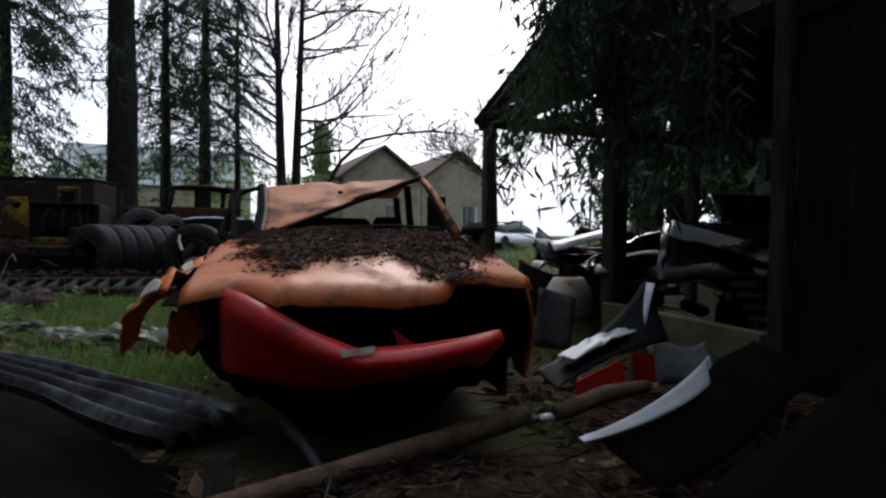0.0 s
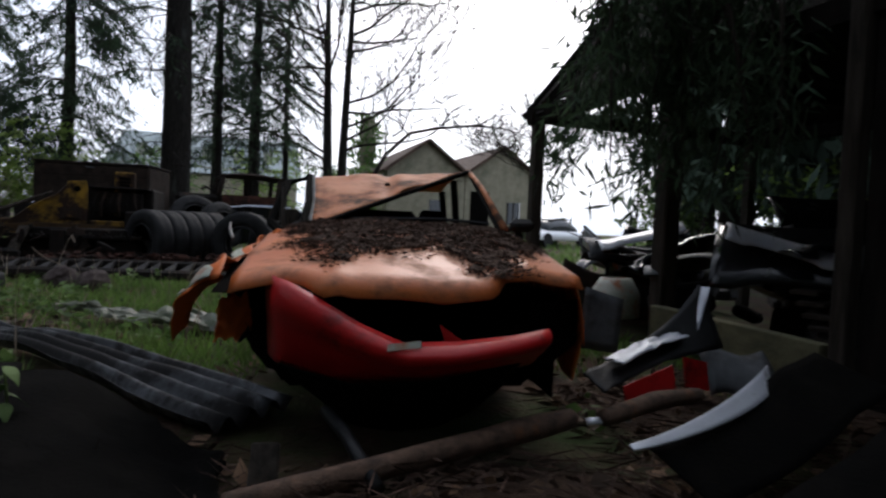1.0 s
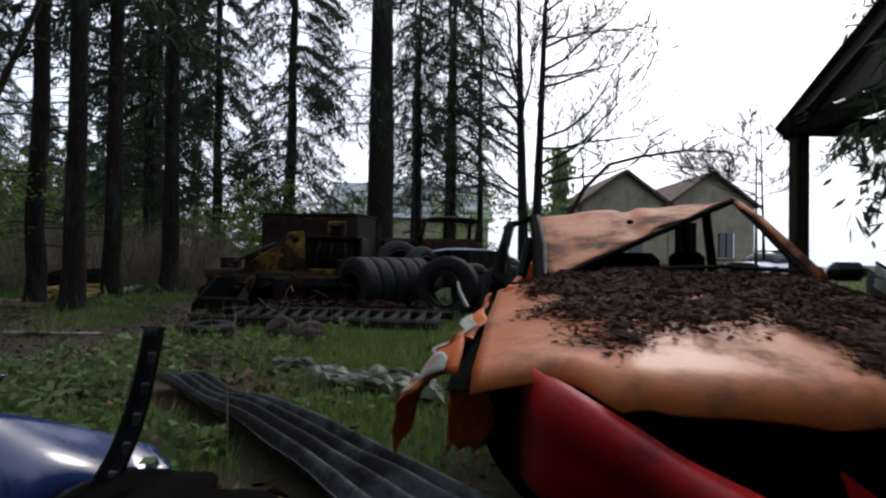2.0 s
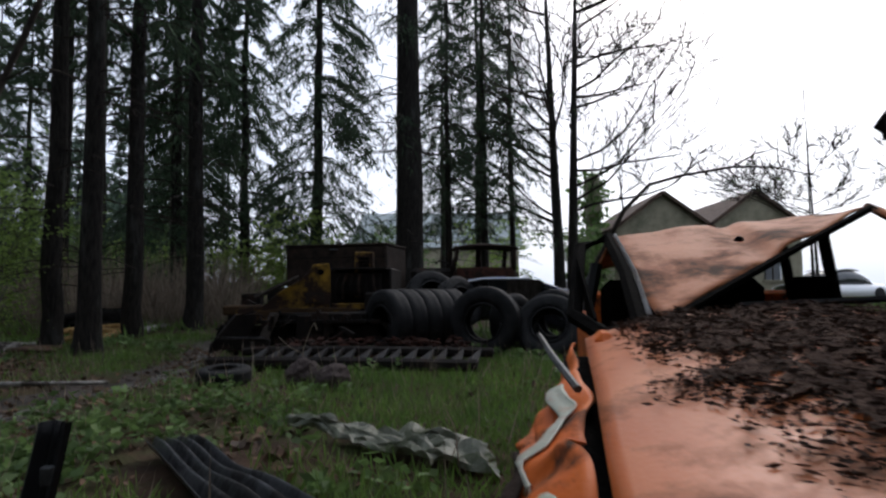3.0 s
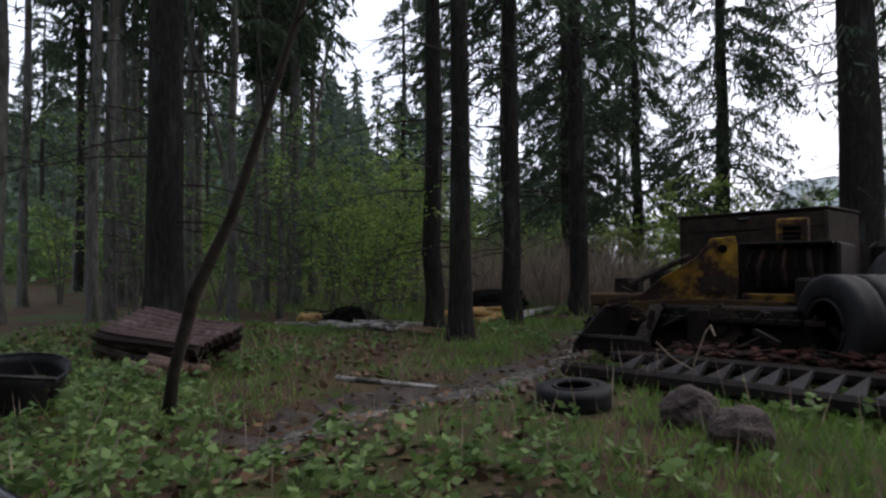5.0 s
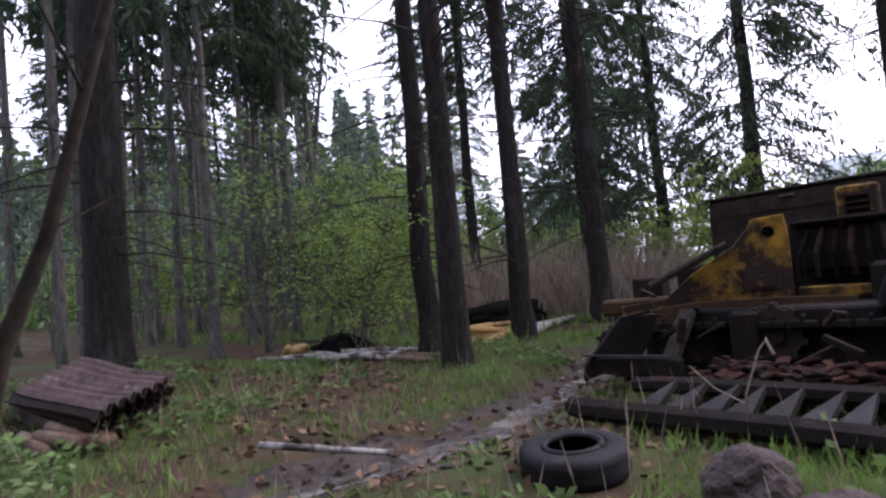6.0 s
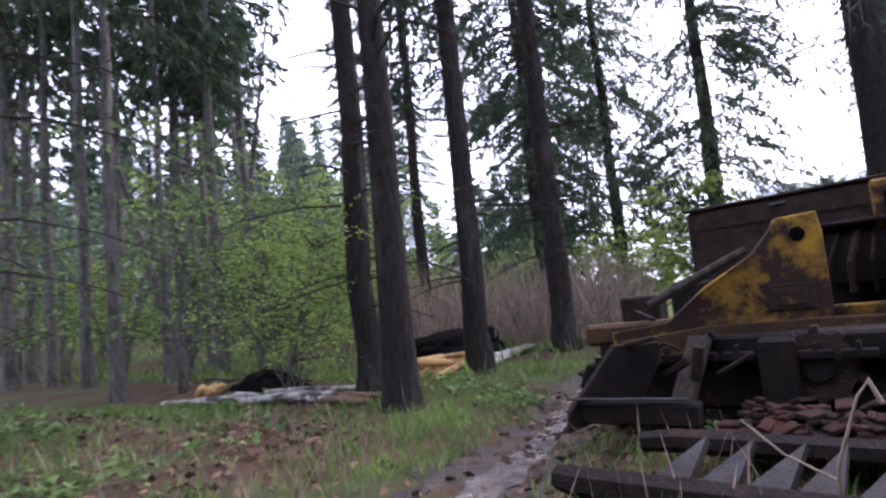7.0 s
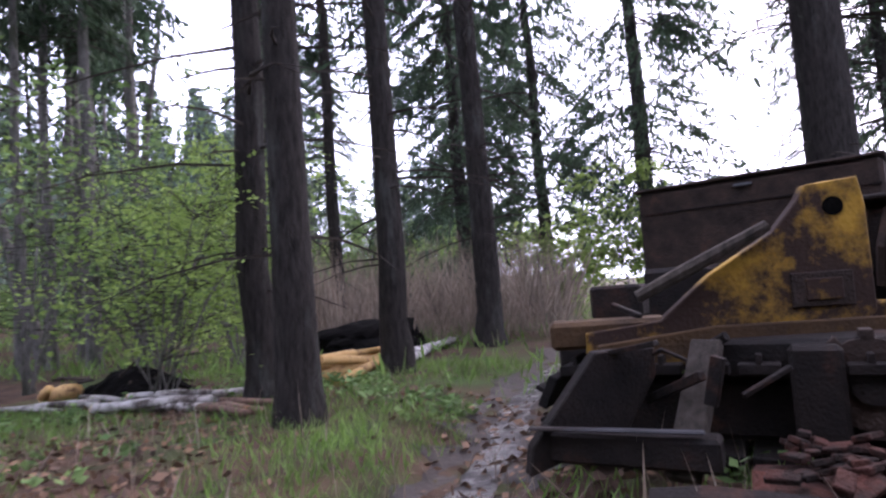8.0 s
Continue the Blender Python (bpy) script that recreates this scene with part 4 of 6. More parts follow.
for i, (x, y, z, rx, rz, L, H, m, lab) in enumerate(((4.30, 2.15, 0.42, -22, -48, 1.15, 0.62, GLOSS_BLACK, "glossy black front fender on the heap"), (4.7, 1.9, 0.45, -30, -40, 1.1, 0.6, GLOSS_BLACK, "glossy black front fender on the heap"),
                                                     (4.75, 1.55, 0.35, -20, -60, 1.0, 0.5, BLACK, "dull black fender on the heap"), (4.4, 1.45, 0.55, -35, -35, 0.8, 0.4, GREYMETAL, "grey fender on the heap"),
                                                     (5.3, 2.6, 0.7, -20, -30, 1.2, 0.6, GLOSS_BLACK, "glossy black front fender on the heap"), (4.35, 1.25, 0.35, -50, -20, 0.7, 0.3, SILVER, "silver fender scrap on the heap"))):
    panel("car_fender", lab, T(x, y, z, rx, 0, rz), fender_f(L, H, 0.32, 0.12 if i in (0, 1, 4) else 0.45), m, "fender", 18, 12, 0.005, "stacked fenders")
rz_ = random.Random(61)
for i in range(15):
    m = (GLOSS_BLACK, GLOSS_BLACK, SILVER, BLACK, GLOSS_BLACK, GREYMETAL, GLOSS_BLACK)[i % 7]
    lab = {"silver_paint": "silver front fender on the heap", "black_plastic": "dull black fender on the heap", "grey_sheet": "grey fender on the heap"}.get(m.name, "glossy black front fender on the heap")
    panel("car_fender", lab, T(rz_.uniform(4.05, 4.8), 1.9 + 0.19 * i + rz_.uniform(-0.1, 0.1), rz_.uniform(0.22, 0.62), rz_.uniform(-75, -25), rz_.uniform(-20, 20), rz_.uniform(-80, 10)), fender_f(rz_.uniform(0.7, 1.0), rz_.uniform(0.35, 0.5), 0.34, rz_.choice((0.1, 0.4))), m, "fender", 20, 14, 0.005, "stacked fenders")
heap = thing("scrap_heap", T(4.9, 2.9, 0), "dark heap of scrap under the shed roof", "scrap heap")
rh = random.Random(3)
for i in range(26):
    x, yv, s = rh.uniform(-0.9, 1.2), rh.uniform(-1.5, 2.2), rh.uniform(0.25, 0.5)
    z = rh.uniform(0, 0.35)
    part("scrap_piece", box(-s / 2, s / 2, -s / 3, s / 3, 0, s * 0.4, 0.03, T(x, yv, z, rh.uniform(-20, 20), rh.uniform(-20, 20), rh.uniform(0, 180))), rh.choice((BLACK, VOID, RUST, OLDSTEEL)), heap)
for i in range(5):
    part("shelf_plank", beam((-0.9, -1.2 + 0.05 * i, 0.28 + 0.07 * i), (1.2, 0.4 - 0.1 * i, 0.30 + 0.07 * i), 0.16, 0.03), POSTWOOD, heap)

torn = thing("torn_bumper", T(2.42, 1.34, 0.20, 0, -5, 12), "torn bumper with silver and red plastic pieces", "bumper")
part("shell", sheet(lambda s, t: (-0.38 + 0.85 * s, 0.10 * math.sin(2.5 * s) - 0.13 * t, 0.10 + 0.05 * s + 0.26 * s ** 4 * (1 - t) - 0.05 * t + 0.012 * wob(s * 8, t * 5)), 24, 8, 0.006), BLACK, torn, smooth=True)
part("silver_skin", sheet(lambda s, t: (-0.22 + 0.50 * s, 0.03 + 0.06 * math.sin(2 * s) - 0.11 * t, 0.135 + 0.04 * s + 0.02 * wob(s * 7, t * 4, 2)), 14, 5, 0.005), SILVER, torn, "flaking silver skin", True)
part("silver_tip", sheet(lambda s, t: (0.30 + 0.17 * s, 0.06 - 0.06 * t, 0.17 + 0.22 * s ** 1.6 - (0.09 * (1 - s)) * t), 8, 4, 0.005), SILVER, torn, "upturned silver end", True)
part("red_piece", sheet(lambda s, t: (-0.30 + 0.30 * s, -0.15 - 0.02 * t, 0.07 - 0.10 * t + 0.04 * s), 6, 4, 0.006), RED, torn, "red plastic piece")
part("red_piece", sheet(lambda s, t: (0.06 + 0.16 * s, -0.16 - 0.01 * t, 0.14 - 0.13 * t - 0.05 * s), 6, 4, 0.006), RED, torn, "red plastic piece")

strip = thing("silver_bumper", T(2.35, 0.76, 0.22, 0, 0, 14), "black bumper with a bright silver upper edge", "bumper")
part("silver_edge", sheet(lambda s, t: (-0.54 + 1.02 * s, 0.14 * s ** 2 - (0.02 + 0.06 * s) * t * (1.2 - s ** 8), -0.02 + 0.14 * s ** 1.5 - (0.010 + 0.045 * s) * t), 22, 4, 0.006), SILVER, strip, "bright silver upper edge", True)
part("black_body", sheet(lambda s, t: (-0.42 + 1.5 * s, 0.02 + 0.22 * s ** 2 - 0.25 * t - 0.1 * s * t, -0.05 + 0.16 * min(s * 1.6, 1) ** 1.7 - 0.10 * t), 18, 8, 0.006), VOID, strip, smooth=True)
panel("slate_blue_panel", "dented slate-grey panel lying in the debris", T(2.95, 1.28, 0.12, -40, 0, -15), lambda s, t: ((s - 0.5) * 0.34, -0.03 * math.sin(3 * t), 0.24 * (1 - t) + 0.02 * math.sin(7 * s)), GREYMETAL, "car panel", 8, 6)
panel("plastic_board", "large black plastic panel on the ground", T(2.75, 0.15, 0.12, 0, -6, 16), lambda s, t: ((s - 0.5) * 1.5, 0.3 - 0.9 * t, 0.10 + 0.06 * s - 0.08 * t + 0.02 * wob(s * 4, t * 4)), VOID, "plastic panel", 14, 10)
panel("flat_bar", "thin grey metal strip in the debris", T(1.98, 0.98, 0.16, 0, 0, 4), lambda s, t: ((s - 0.5) * 0.2, -0.02 * t, 0.015 - 0.02 * t), SILVER, "metal strip", 4, 2)

# ---- debris in the foreground ----
rl = random.Random(12)
log = thing("fallen_log", Matrix(), "bark-stripped rotten log among debris", "log")
a, b = Vector((0.62, 0.60, 0.14)), Vector((1.84, 1.00, 0.17))
part("stem", tube([a.lerp(b, k / 8) + Vector((0, 0, 0.012 * wob(k, 2))) for k in range(9)], [0.036, 0.037, 0.037, 0.037, 0.04, 0.04, 0.044, 0.045, 0.036], 10, 0.06, rl), LOGWOOD, log, smooth=True)
log2 = thing("fallen_log", Matrix(), "thin brown rotten log among debris", "log")
part("stem", tube([(1.95, 0.95, 0.18), (2.25, 1.05, 0.20), (2.55, 1.14, 0.19)], [0.035, 0.04, 0.03], 8, 0.06, rl), LOGWOOD, log2, smooth=True)
stake = thing("wooden_stake", Matrix(), "short grey plank standing in the debris", "plank")
part("plank", beam((0.70, 0.72, -0.05), (0.73, 0.90, 0.19), 0.085, 0.025), POSTWOOD, stake)
pipe = thing("rubber_hose", Matrix(), "stiff black hose end in the debris", "hose")
part("hose", tube([(0.94, 1.15, 0.2), (0.97, 0.9, 0.2), (1.02, 0.64, 0.13)], 0.022, 8), BLACK, pipe, smooth=True)

corr = thing("corrugated_sheet", Matrix(), "long dark corrugated steel sheet lying in the grass", "metal sheet")
A0, A1 = Vector((-1.31, 4.05, 0.05)), Vector((0.70, 1.52, 0.16))
ax = (A1 - A0).normalized()
side = Vector((-ax.y, ax.x, 0)) * -1


def corr_f(s, t):
    wdt = 0.24 + 0.20 * s
    p = A0.lerp(A1, s) + side * (t - 0.5) * wdt
    p.z = max(height(p.x, p.y) + 0.03, 0) + 0.05 + 0.028 * math.cos(t * 4 * 2 * math.pi) + 0.03 * math.sin(s * 4) + 0.02 * wob(s * 6, t * 2)
    return p[:]


part("sheet", sheet(corr_f, 40, 40, 0.003), GALV, corr, smooth=True)
matt = thing("rubber_mat", Matrix(), "crumpled heavy black rubber mat with a ragged edge", "rubber mat")


def mat_f(s, t):
    x, yv = -0.55 + 1.15 * s, 1.72 - 1.25 * t - 0.62 * s * (1 - 0.3 * t)
    edge = 0.05 * wob(s * 12, t * 12, 5)
    return x + edge, yv + edge, 0.10 + 0.22 * math.sin(math.pi * min(1, s * 0.9 + 0.18)) * (1 - 0.4 * t) + 0.03 * wob(x * 3, yv * 3, 4)


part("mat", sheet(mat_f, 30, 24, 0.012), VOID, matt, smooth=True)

blue = thing("blue_fender", T(-0.82, 1.98, -0.06, 0, 0, 58), "glossy dark blue front fender standing in the weeds", "fender")
part("skin", sheet(lambda s, t: (lambda q: (q[0], q[1], q[2] * (1 - 0.6 * s ** 1.3)))(fender_f(0.75, 0.50, 0.25)(s, t)), 22, 14, 0.005), BLUE, blue, smooth=True)
part("arch_lip", tube([((s - 0.5) * 0.75, -0.25, 0.5 * 0.46 * max(0, 1 - ((s - 0.45) / 0.3) ** 2) ** 0.5) for s in np.linspace(0, 1, 15)], 0.01, 5), BLACK, blue, "black arch lip")
bb = thing("black_bumper", Matrix(), "black bumper end standing upright in the weeds", "bumper")


def blade(s, t):
    w = 0.05 + 0.05 * (1 - s) ** 2
    return -0.43 + 0.05 * s + w * (t - 0.5) - 0.25 * (1 - s) ** 3, 1.30 + 0.42 * s ** 0.45 + 0.02 * math.sin(3 * t), 0.03 + 0.03 * (1 - s) + 0.67 * s ** 1.35


part("shell", sheet(blade, 24, 5, 0.012), BLACK, bb, smooth=True)
part("edge_rib", tube([(Vector(blade(s, 1.0)) + Vector((0.006, 0, 0)))[:] for s in np.linspace(0.05, 1, 14)], 0.010, 5), BLACK, bb)
for k in range(5):
    part("clip", box(-0.012, 0.012, -0.02, 0.0, -0.018, 0.018, 0.003, Matrix.Translation(blade(0.45 + 0.11 * k, 0.9))), GREYMETAL, bb)
tail = thing("black_bumper", T(-2.42, 3.28, -0.02, 0, 0, -8), "glossy black bumper lying in the weeds", "bumper")
part("shell", sheet(lambda s, t: (1.05 * s - 0.72, 0.18 * (2 * s - 0.8) ** 2 - 0.22 * t, 0.42 * (1 - 0.55 * max(0, s - 0.3) ** 1.2) - 0.06 - 0.30 * t ** 1.6), 22, 10, 0.006), GLOSS_BLACK, tail, smooth=True)
part("chrome_line", tube([(1.0 * s - 0.70, 0.18 * (2 * s - 0.8) ** 2 - 0.10, 0.42 * (1 - 0.55 * max(0, s - 0.3) ** 1.2) - 0.125) for s in np.linspace(0, 0.85, 8)], 0.012, 5), SILVER, tail, "bright chrome line")

foil = thing("plastic_sheet", Matrix(), "crumpled dirty translucent plastic sheet in the grass", "plastic sheet")


def foil_f(s, t):
    x = -0.80 + 1.28 * s + 0.10 * t + 0.08 * wob(s * 7, t * 7, 8)
    yv = 4.66 - 0.62 * s - 0.50 * t * (0.25 + s) + 0.14 * wob(s * 5, t * 5)
    return x, yv, height(x, yv) + 0.06 + 0.10 * abs(wob(s * 8, t * 6, 3)) + 0.05 * (1 - t) * math.sin(6 * s) ** 2


part("film", sheet(foil_f, 48, 24, 0.003), FOIL, foil)

# ---- tyres, stones, poles ----
def tyre(x, y, z, R=0.47, w=0.28, rx=0, ry=0, rz=0, label="worn black lorry tyre in a row", group="lorry tyres"):
    """Lies flat at rest; axis along local z."""
    prof = [(0.52, -0.42), (0.70, -0.5), (0.88, -0.48), (0.98, -0.40), (1.0, -0.2), (0.985, -0.02), (0.985, 0.02), (1.0, 0.2), (0.98, 0.40), (0.88, 0.48), (0.70, 0.5), (0.52, 0.42), (0.56, 0.30), (0.84, 0.3), (0.84, -0.3), (0.56, -0.30)]
    n, vs, fs = 40, [], []
    for i in range(n):
        an = 2 * math.pi * i / n
        for r, h in prof:
            k = R * r * (1 + (0.012 if (i % 2 and 0.95 < r) else 0))
            vs.append((math.cos(an) * k, math.sin(an) * k, h * w))
    m = len(prof)
    for i in range(n):
        for j in range(m):
            fs.append((i * m + j, ((i + 1) % n) * m + j, ((i + 1) % n) * m + (j + 1) % m, i * m + (j + 1) % m))
    ob = thing("lorry_tyre", pose(x, y, z, rx, ry, rz), label, "tyre", group)
    part("casing", (vs, fs), RUBBER, ob, smooth=True)
    part("bead", tube([(math.cos(2 * math.pi * i / 24) * R * 0.53, math.sin(2 * math.pi * i / 24) * R * 0.53, 0.44 * w) for i in range(25)], 0.018, 5), RUBBER, ob, smooth=True)
    return ob


for i in range(5):
    tyre(-0.68 + 0.205 * i, 9.0 + 0.17 * i, 0.47, 0.47, 0.27, 90, 0, -50 - 2 * i)
tyre(0.68, 9.0, 0.48, 0.49, 0.30, 90, 0, -20, "large lorry tyre standing on edge", "lorry tyres")
tyre(1.75, 9.7, 0.46, 0.46, 0.30, 90, 0, -35, "large lorry tyre standing on edge", "lorry tyres")
tyre(1.55, 8.9, 0.40, 0.46, 0.28, 66, 10, -20, "lorry tyre tipped against the row", "lorry tyres")
tyre(-0.15, 10.5, 0.80, 0.45, 0.28, 62, 0, 25, "lorry tyre thrown on top of the row", "lorry tyres")
tyre(0.3, 10.35, 0.72, 0.42, 0.26, 70, 0, 50, "lorry tyre thrown on top of the row", "lorry tyres")
tyre(1.1, 9.5, 0.42, 0.44, 0.27, 84, 0, 50)
tyre(2.4, 10.2, 0.44, 0.45, 0.28, 84, 0, 48)
tyre(-2.05, 6.68, 0.085, 0.27, 0.16, 4, 0, 0, "small car tyre lying flat in the grass", "car tyres")

def stone(name, label, x, y, z, sx, sy, sz, seed, material=STONE):
    bm = bmesh.new()
    bmesh.ops.create_icosphere(bm, subdivisions=4, radius=1)
    for v in bm.verts:
        c = v.co.copy()
        k = 1 + 0.22 * noise.noise(c * 1.4 + Vector((seed, 0, 0))) + 0.10 * noise.noise(c * 3.5 + Vector((seed, 3, 0))) + 0.04 * noise.noise(c * 9)
        v.co = Vector((c.x * sx, c.y * sy, c.z * sz)) * k
    ob = part(name, bm, material)
    ob.location = (x, y, z)
    ob.rotation_euler = (0, 0, seed)
    return tagged(ob, label, "rock")


stone("boulder", "rounded purplish boulder in the grass", -1.21, 6.62, 0.11, 0.19, 0.16, 0.15, 1.3)
stone("boulder", "rough reddish-brown lump beside the boulder", -0.83, 6.25, 0.10, 0.18, 0.14, 0.15, 4.1)
white_pole = thing("pale_pole", Matrix(), "long pale peeled pole lying over the rut", "pole")
part("stem", tube([(-3.9, 6.04, 0.10), (-3.5, 6.22, 0.08), (-3.08, 6.40, 0.06)], [0.024, 0.022, 0.018], 8), BIRCHLOG, white_pole, smooth=True)


# ---- old yellow loader ----
loader = thing("crawler_loader", Matrix(), "derelict rusty yellow crawler loader beside the tyres", "loader")


def slab(outline, a, b, th):
    """A plate of that outline (along, up) in the upright plane through a and b."""
    a, b = Vector(a), Vector(b)
    d = (b - a).normalized()
    nrm = Vector((d.y, -d.x, 0)) * th
    n = len(outline)
    p = [a + d * q + Vector((0, 0, z)) for q, z in outline]
    vs = [v[:] for v in p] + [(v - nrm)[:] for v in p]
    fs = [tuple(range(n)), tuple(range(2 * n - 1, n - 1, -1))]
    fs += [(i, n + i, n + (i + 1) % n, (i + 1) % n) for i in range(n)]
    bm = bmesh.new()
    bv = [bm.verts.new(v) for v in vs]
    for f in fs:
        bm.faces.new([bv[i] for i in f])
    bmesh.ops.recalc_face_normals(bm, faces=bm.faces)
    bmesh.ops.bevel(bm, geom=bm.edges[:], offset=min(0.006, th * 0.3), segments=1, affect="EDGES")
    return bm


HA, HB = Vector((-3.20, 12.55, 0)), Vector((-1.12, 12.15, 0))
hd = (HB - HA).normalized()
HM = Matrix.Translation(HA) @ Matrix.Rotation(math.atan2(hd.y, hd.x), 4, "Z")
HL = (HB - HA).length
part("hood", box(0, HL, 0, 1.3, 0.72, 1.80, 0.035, HM), RUST, loader, "dark rusted engine hood")
part("hood_lid", box(-0.02, HL + 0.02, -0.025, 1.33, 1.80, 1.835, 0.012, HM), RUST, loader)
part("hood_seam", box(0.02, HL - 0.02, -0.012, 0, 1.56, 1.575, 0, HM), OLDSTEEL, loader)
part("hood_latch", box(HL * 0.45, HL * 0.45 + 0.16, -0.03, 0, 1.72, 1.745, 0.004, HM), GREYMETAL, loader)
part("exhaust", tube([HM @ Vector((0.9, 0.6, 1.8)), HM @ Vector((0.9, 0.6, 1.92))], 0.05, 10), OLDSTEEL, loader)
part("engine_block", join(box(-1.75, -0.75, 9.95, 11.4, 0.5, 1.28, 0.03), box(-2.7, -1.7, 9.9, 11.8, 0.45, 0.98, 0.03), box(-1.6, -0.9, 9.85, 9.97, 0.85, 1.2, 0.02)), OLDSTEEL, loader, "oily dark engine block")
for k in range(6):
    part("engine_pipe", tube([(-1.62 + 0.13 * k, 9.86, 0.80), (-1.60 + 0.12 * k, 9.80, 1.0), (-1.52 + 0.1 * k, 9.86, 1.20)], 0.018 + 0.006 * (k % 2), 6), RUST if k % 2 else OLDSTEEL, loader)
part("engine_cover", box(-1.66, -0.8, 9.78, 10.3, 1.245, 1.275, 0.008), OLDSTEEL, loader)
grill = part("side_grill", box(-1.32, -1.02, 9.90, 9.99, 0.80, 1.53, 0.02), YELLOW, loader, "yellow louvred side panel")
# Near-black plates on the panel give the louvre openings their shade.
for z0, z1 in ((1.21, 1.44), (0.89, 1.12)):
    part("grill_opening", box(-1.25, -1.09, 9.884, 9.902, z0, z1, 0.003), VOID, grill, "dark louvre opening")
    for k in range(4):
        part("louvre", box(-1.245, -1.095, 9.874, 9.886, z0 + 0.02 + k * 0.05, z0 + 0.032 + k * 0.05, 0), YELLOW, grill)
ARM0, ARM1 = Vector((-2.80, 8.90, 0)), Vector((-1.08, 9.54, 0))
arm = part("lift_arm", slab([(0, 0.56), (0, 0.68), (0.36, 0.72), (0.60, 0.92), (0.90, 1.10), (1.03, 1.25), (1.06, 1.31), (1.29, 1.33), (1.31, 1.20), (1.31, 0.70), (1.2, 0.62), (0.55, 0.60)], ARM0, ARM1, 0.09), YELLOW, loader, "worn yellow lift arm with rust patches")
ad_ = (ARM1 - ARM0).normalized()


def on_arm(q, z, off=0.0):
    return ARM0 + ad_ * q + Vector((ad_.y, -ad_.x, 0)) * off + Vector((0, 0, z))


# Near-black disc on the arm in place of a shaded hole.
part("pivot_hole", tube([on_arm(1.17, 1.20, 0.006), on_arm(1.17, 1.20, -0.02)], 0.045, 14), VOID, arm, "dark pivot eye")
part("arm_recess", slab([(0.95, 0.74), (0.95, 0.90), (1.22, 0.90), (1.22, 0.74)], ARM0 + Vector((ad_.y, -ad_.x, 0)) * 0.012, ARM1 + Vector((ad_.y, -ad_.x, 0)) * 0.012, 0.014), RUST, arm, "rusted recess plate")
part("arm_plate", slab([(1.01, 0.77), (1.01, 0.87), (1.17, 0.87), (1.17, 0.77)], ARM0 + Vector((ad_.y, -ad_.x, 0)) * 0.02, ARM1 + Vector((ad_.y, -ad_.x, 0)) * 0.02, 0.012), YELLOW, arm)
part("hydraulic_rod", tube([on_arm(0.25, 0.84, 0.05), on_arm(0.5, 0.96, 0.05), on_arm(0.86, 1.13, 0.05)], [0.03, 0.034, 0.028], 8), POSTWOOD, loader, "weathered pale rod along the arm")
part("side_rail", box(0.02, 1.3, -0.05, 0.05, 0.64, 0.735, 0.012, Matrix.Translation((-1.62, 9.62, 0)) @ Matrix.Rotation(radians(8), 4, "Z")), YELLOW, loader, "yellow side rail")
part("nose_block", box(-0.22, 0.36, -0.12, 0.12, 0.60, 0.735, 0.02, Matrix.Translation((-2.80, 9.05, 0)) @ Matrix.Rotation(radians(20), 4, "Z")), RUSTYELLOW, loader, "rusted yellow cross head")
part("nose_top", join(box(-2.88, -2.60, 9.3, 9.5, 0.72, 0.90, 0.015), beam((-2.72, 9.15, 0.80), (-2.56, 9.05, 0.74), 0.03, 0.03)), OLDSTEEL, loader)
part("nose_side", box(-3.10, -2.86, 9.35, 9.5, 0.42, 0.60, 0.015), OLDSTEEL, loader)
part("push_frame", slab([(0, 0.12), (0.02, 0.24), (0.34, 0.62), (0.62, 0.62), (0.62, 0.5), (0.46, 0.26)], (-2.95, 8.42, 0), (-2.35, 8.9, 0), 0.08), OLDSTEEL, loader, "rusted push frame leg")
part("frame_cross", box(-2.9, -2.2, 8.48, 8.62, 0.17, 0.30, 0.015), OLDSTEEL, loader)
part("frame_strip", beam((-2.95, 8.44, 0.325), (-2.25, 8.50, 0.325), 0.05, 0.012), TOOTH, loader, "pale worn strip")
part("arm_skirt", slab([(0.05, 0.50), (0.05, 0.62), (0.60, 0.68), (1.30, 0.68), (1.72, 0.66), (1.72, 0.52)], ARM0 + Vector((ad_.y, -ad_.x, 0)) * 0.03, ARM1 + Vector((ad_.y, -ad_.x, 0)) * 0.03, 0.03), RUSTYELLOW, loader, "rusty lower edge of the arm")
part("strut", beam((-2.36, 8.55, 0.12), (-2.26, 8.95, 0.62), 0.13, 0.06), POSTWOOD, loader, "leaning grey timber strut")
part("belly_plate", box(-2.1, -1.0, 9.2, 9.9, 0.18, 0.42, 0.02), GREYMETAL, loader)
part("chassis", join(box(-2.3, -1.0, 9.0, 9.9, 0.44, 0.62, 0.02), box(-1.95, -1.75, 8.9, 9.2, 0.15, 0.6, 0.02), box(-1.1, -0.8, 9.5, 10.4, 0.1, 0.9, 0.03)), OLDSTEEL, loader)
spro = part("sprocket", tube([(-1.66, 8.98, 0.43), (-1.66, 9.1, 0.43)], 0.19, 22), RUST, loader, "rusty drive sprocket")
part("hub", tube([(-1.66, 8.95, 0.43), (-1.66, 8.99, 0.43)], 0.08, 12), OLDSTEEL, spro)
for k in range(10):
    a = 2 * math.pi * k / 10
    part("tooth", box(-0.025, 0.025, 8.98, 9.08, 0.18, 0.225, 0.004, Matrix.Translation((-1.66, 0, 0.43)) @ Matrix.Rotation(a, 4, "Y")), RUST, spro)

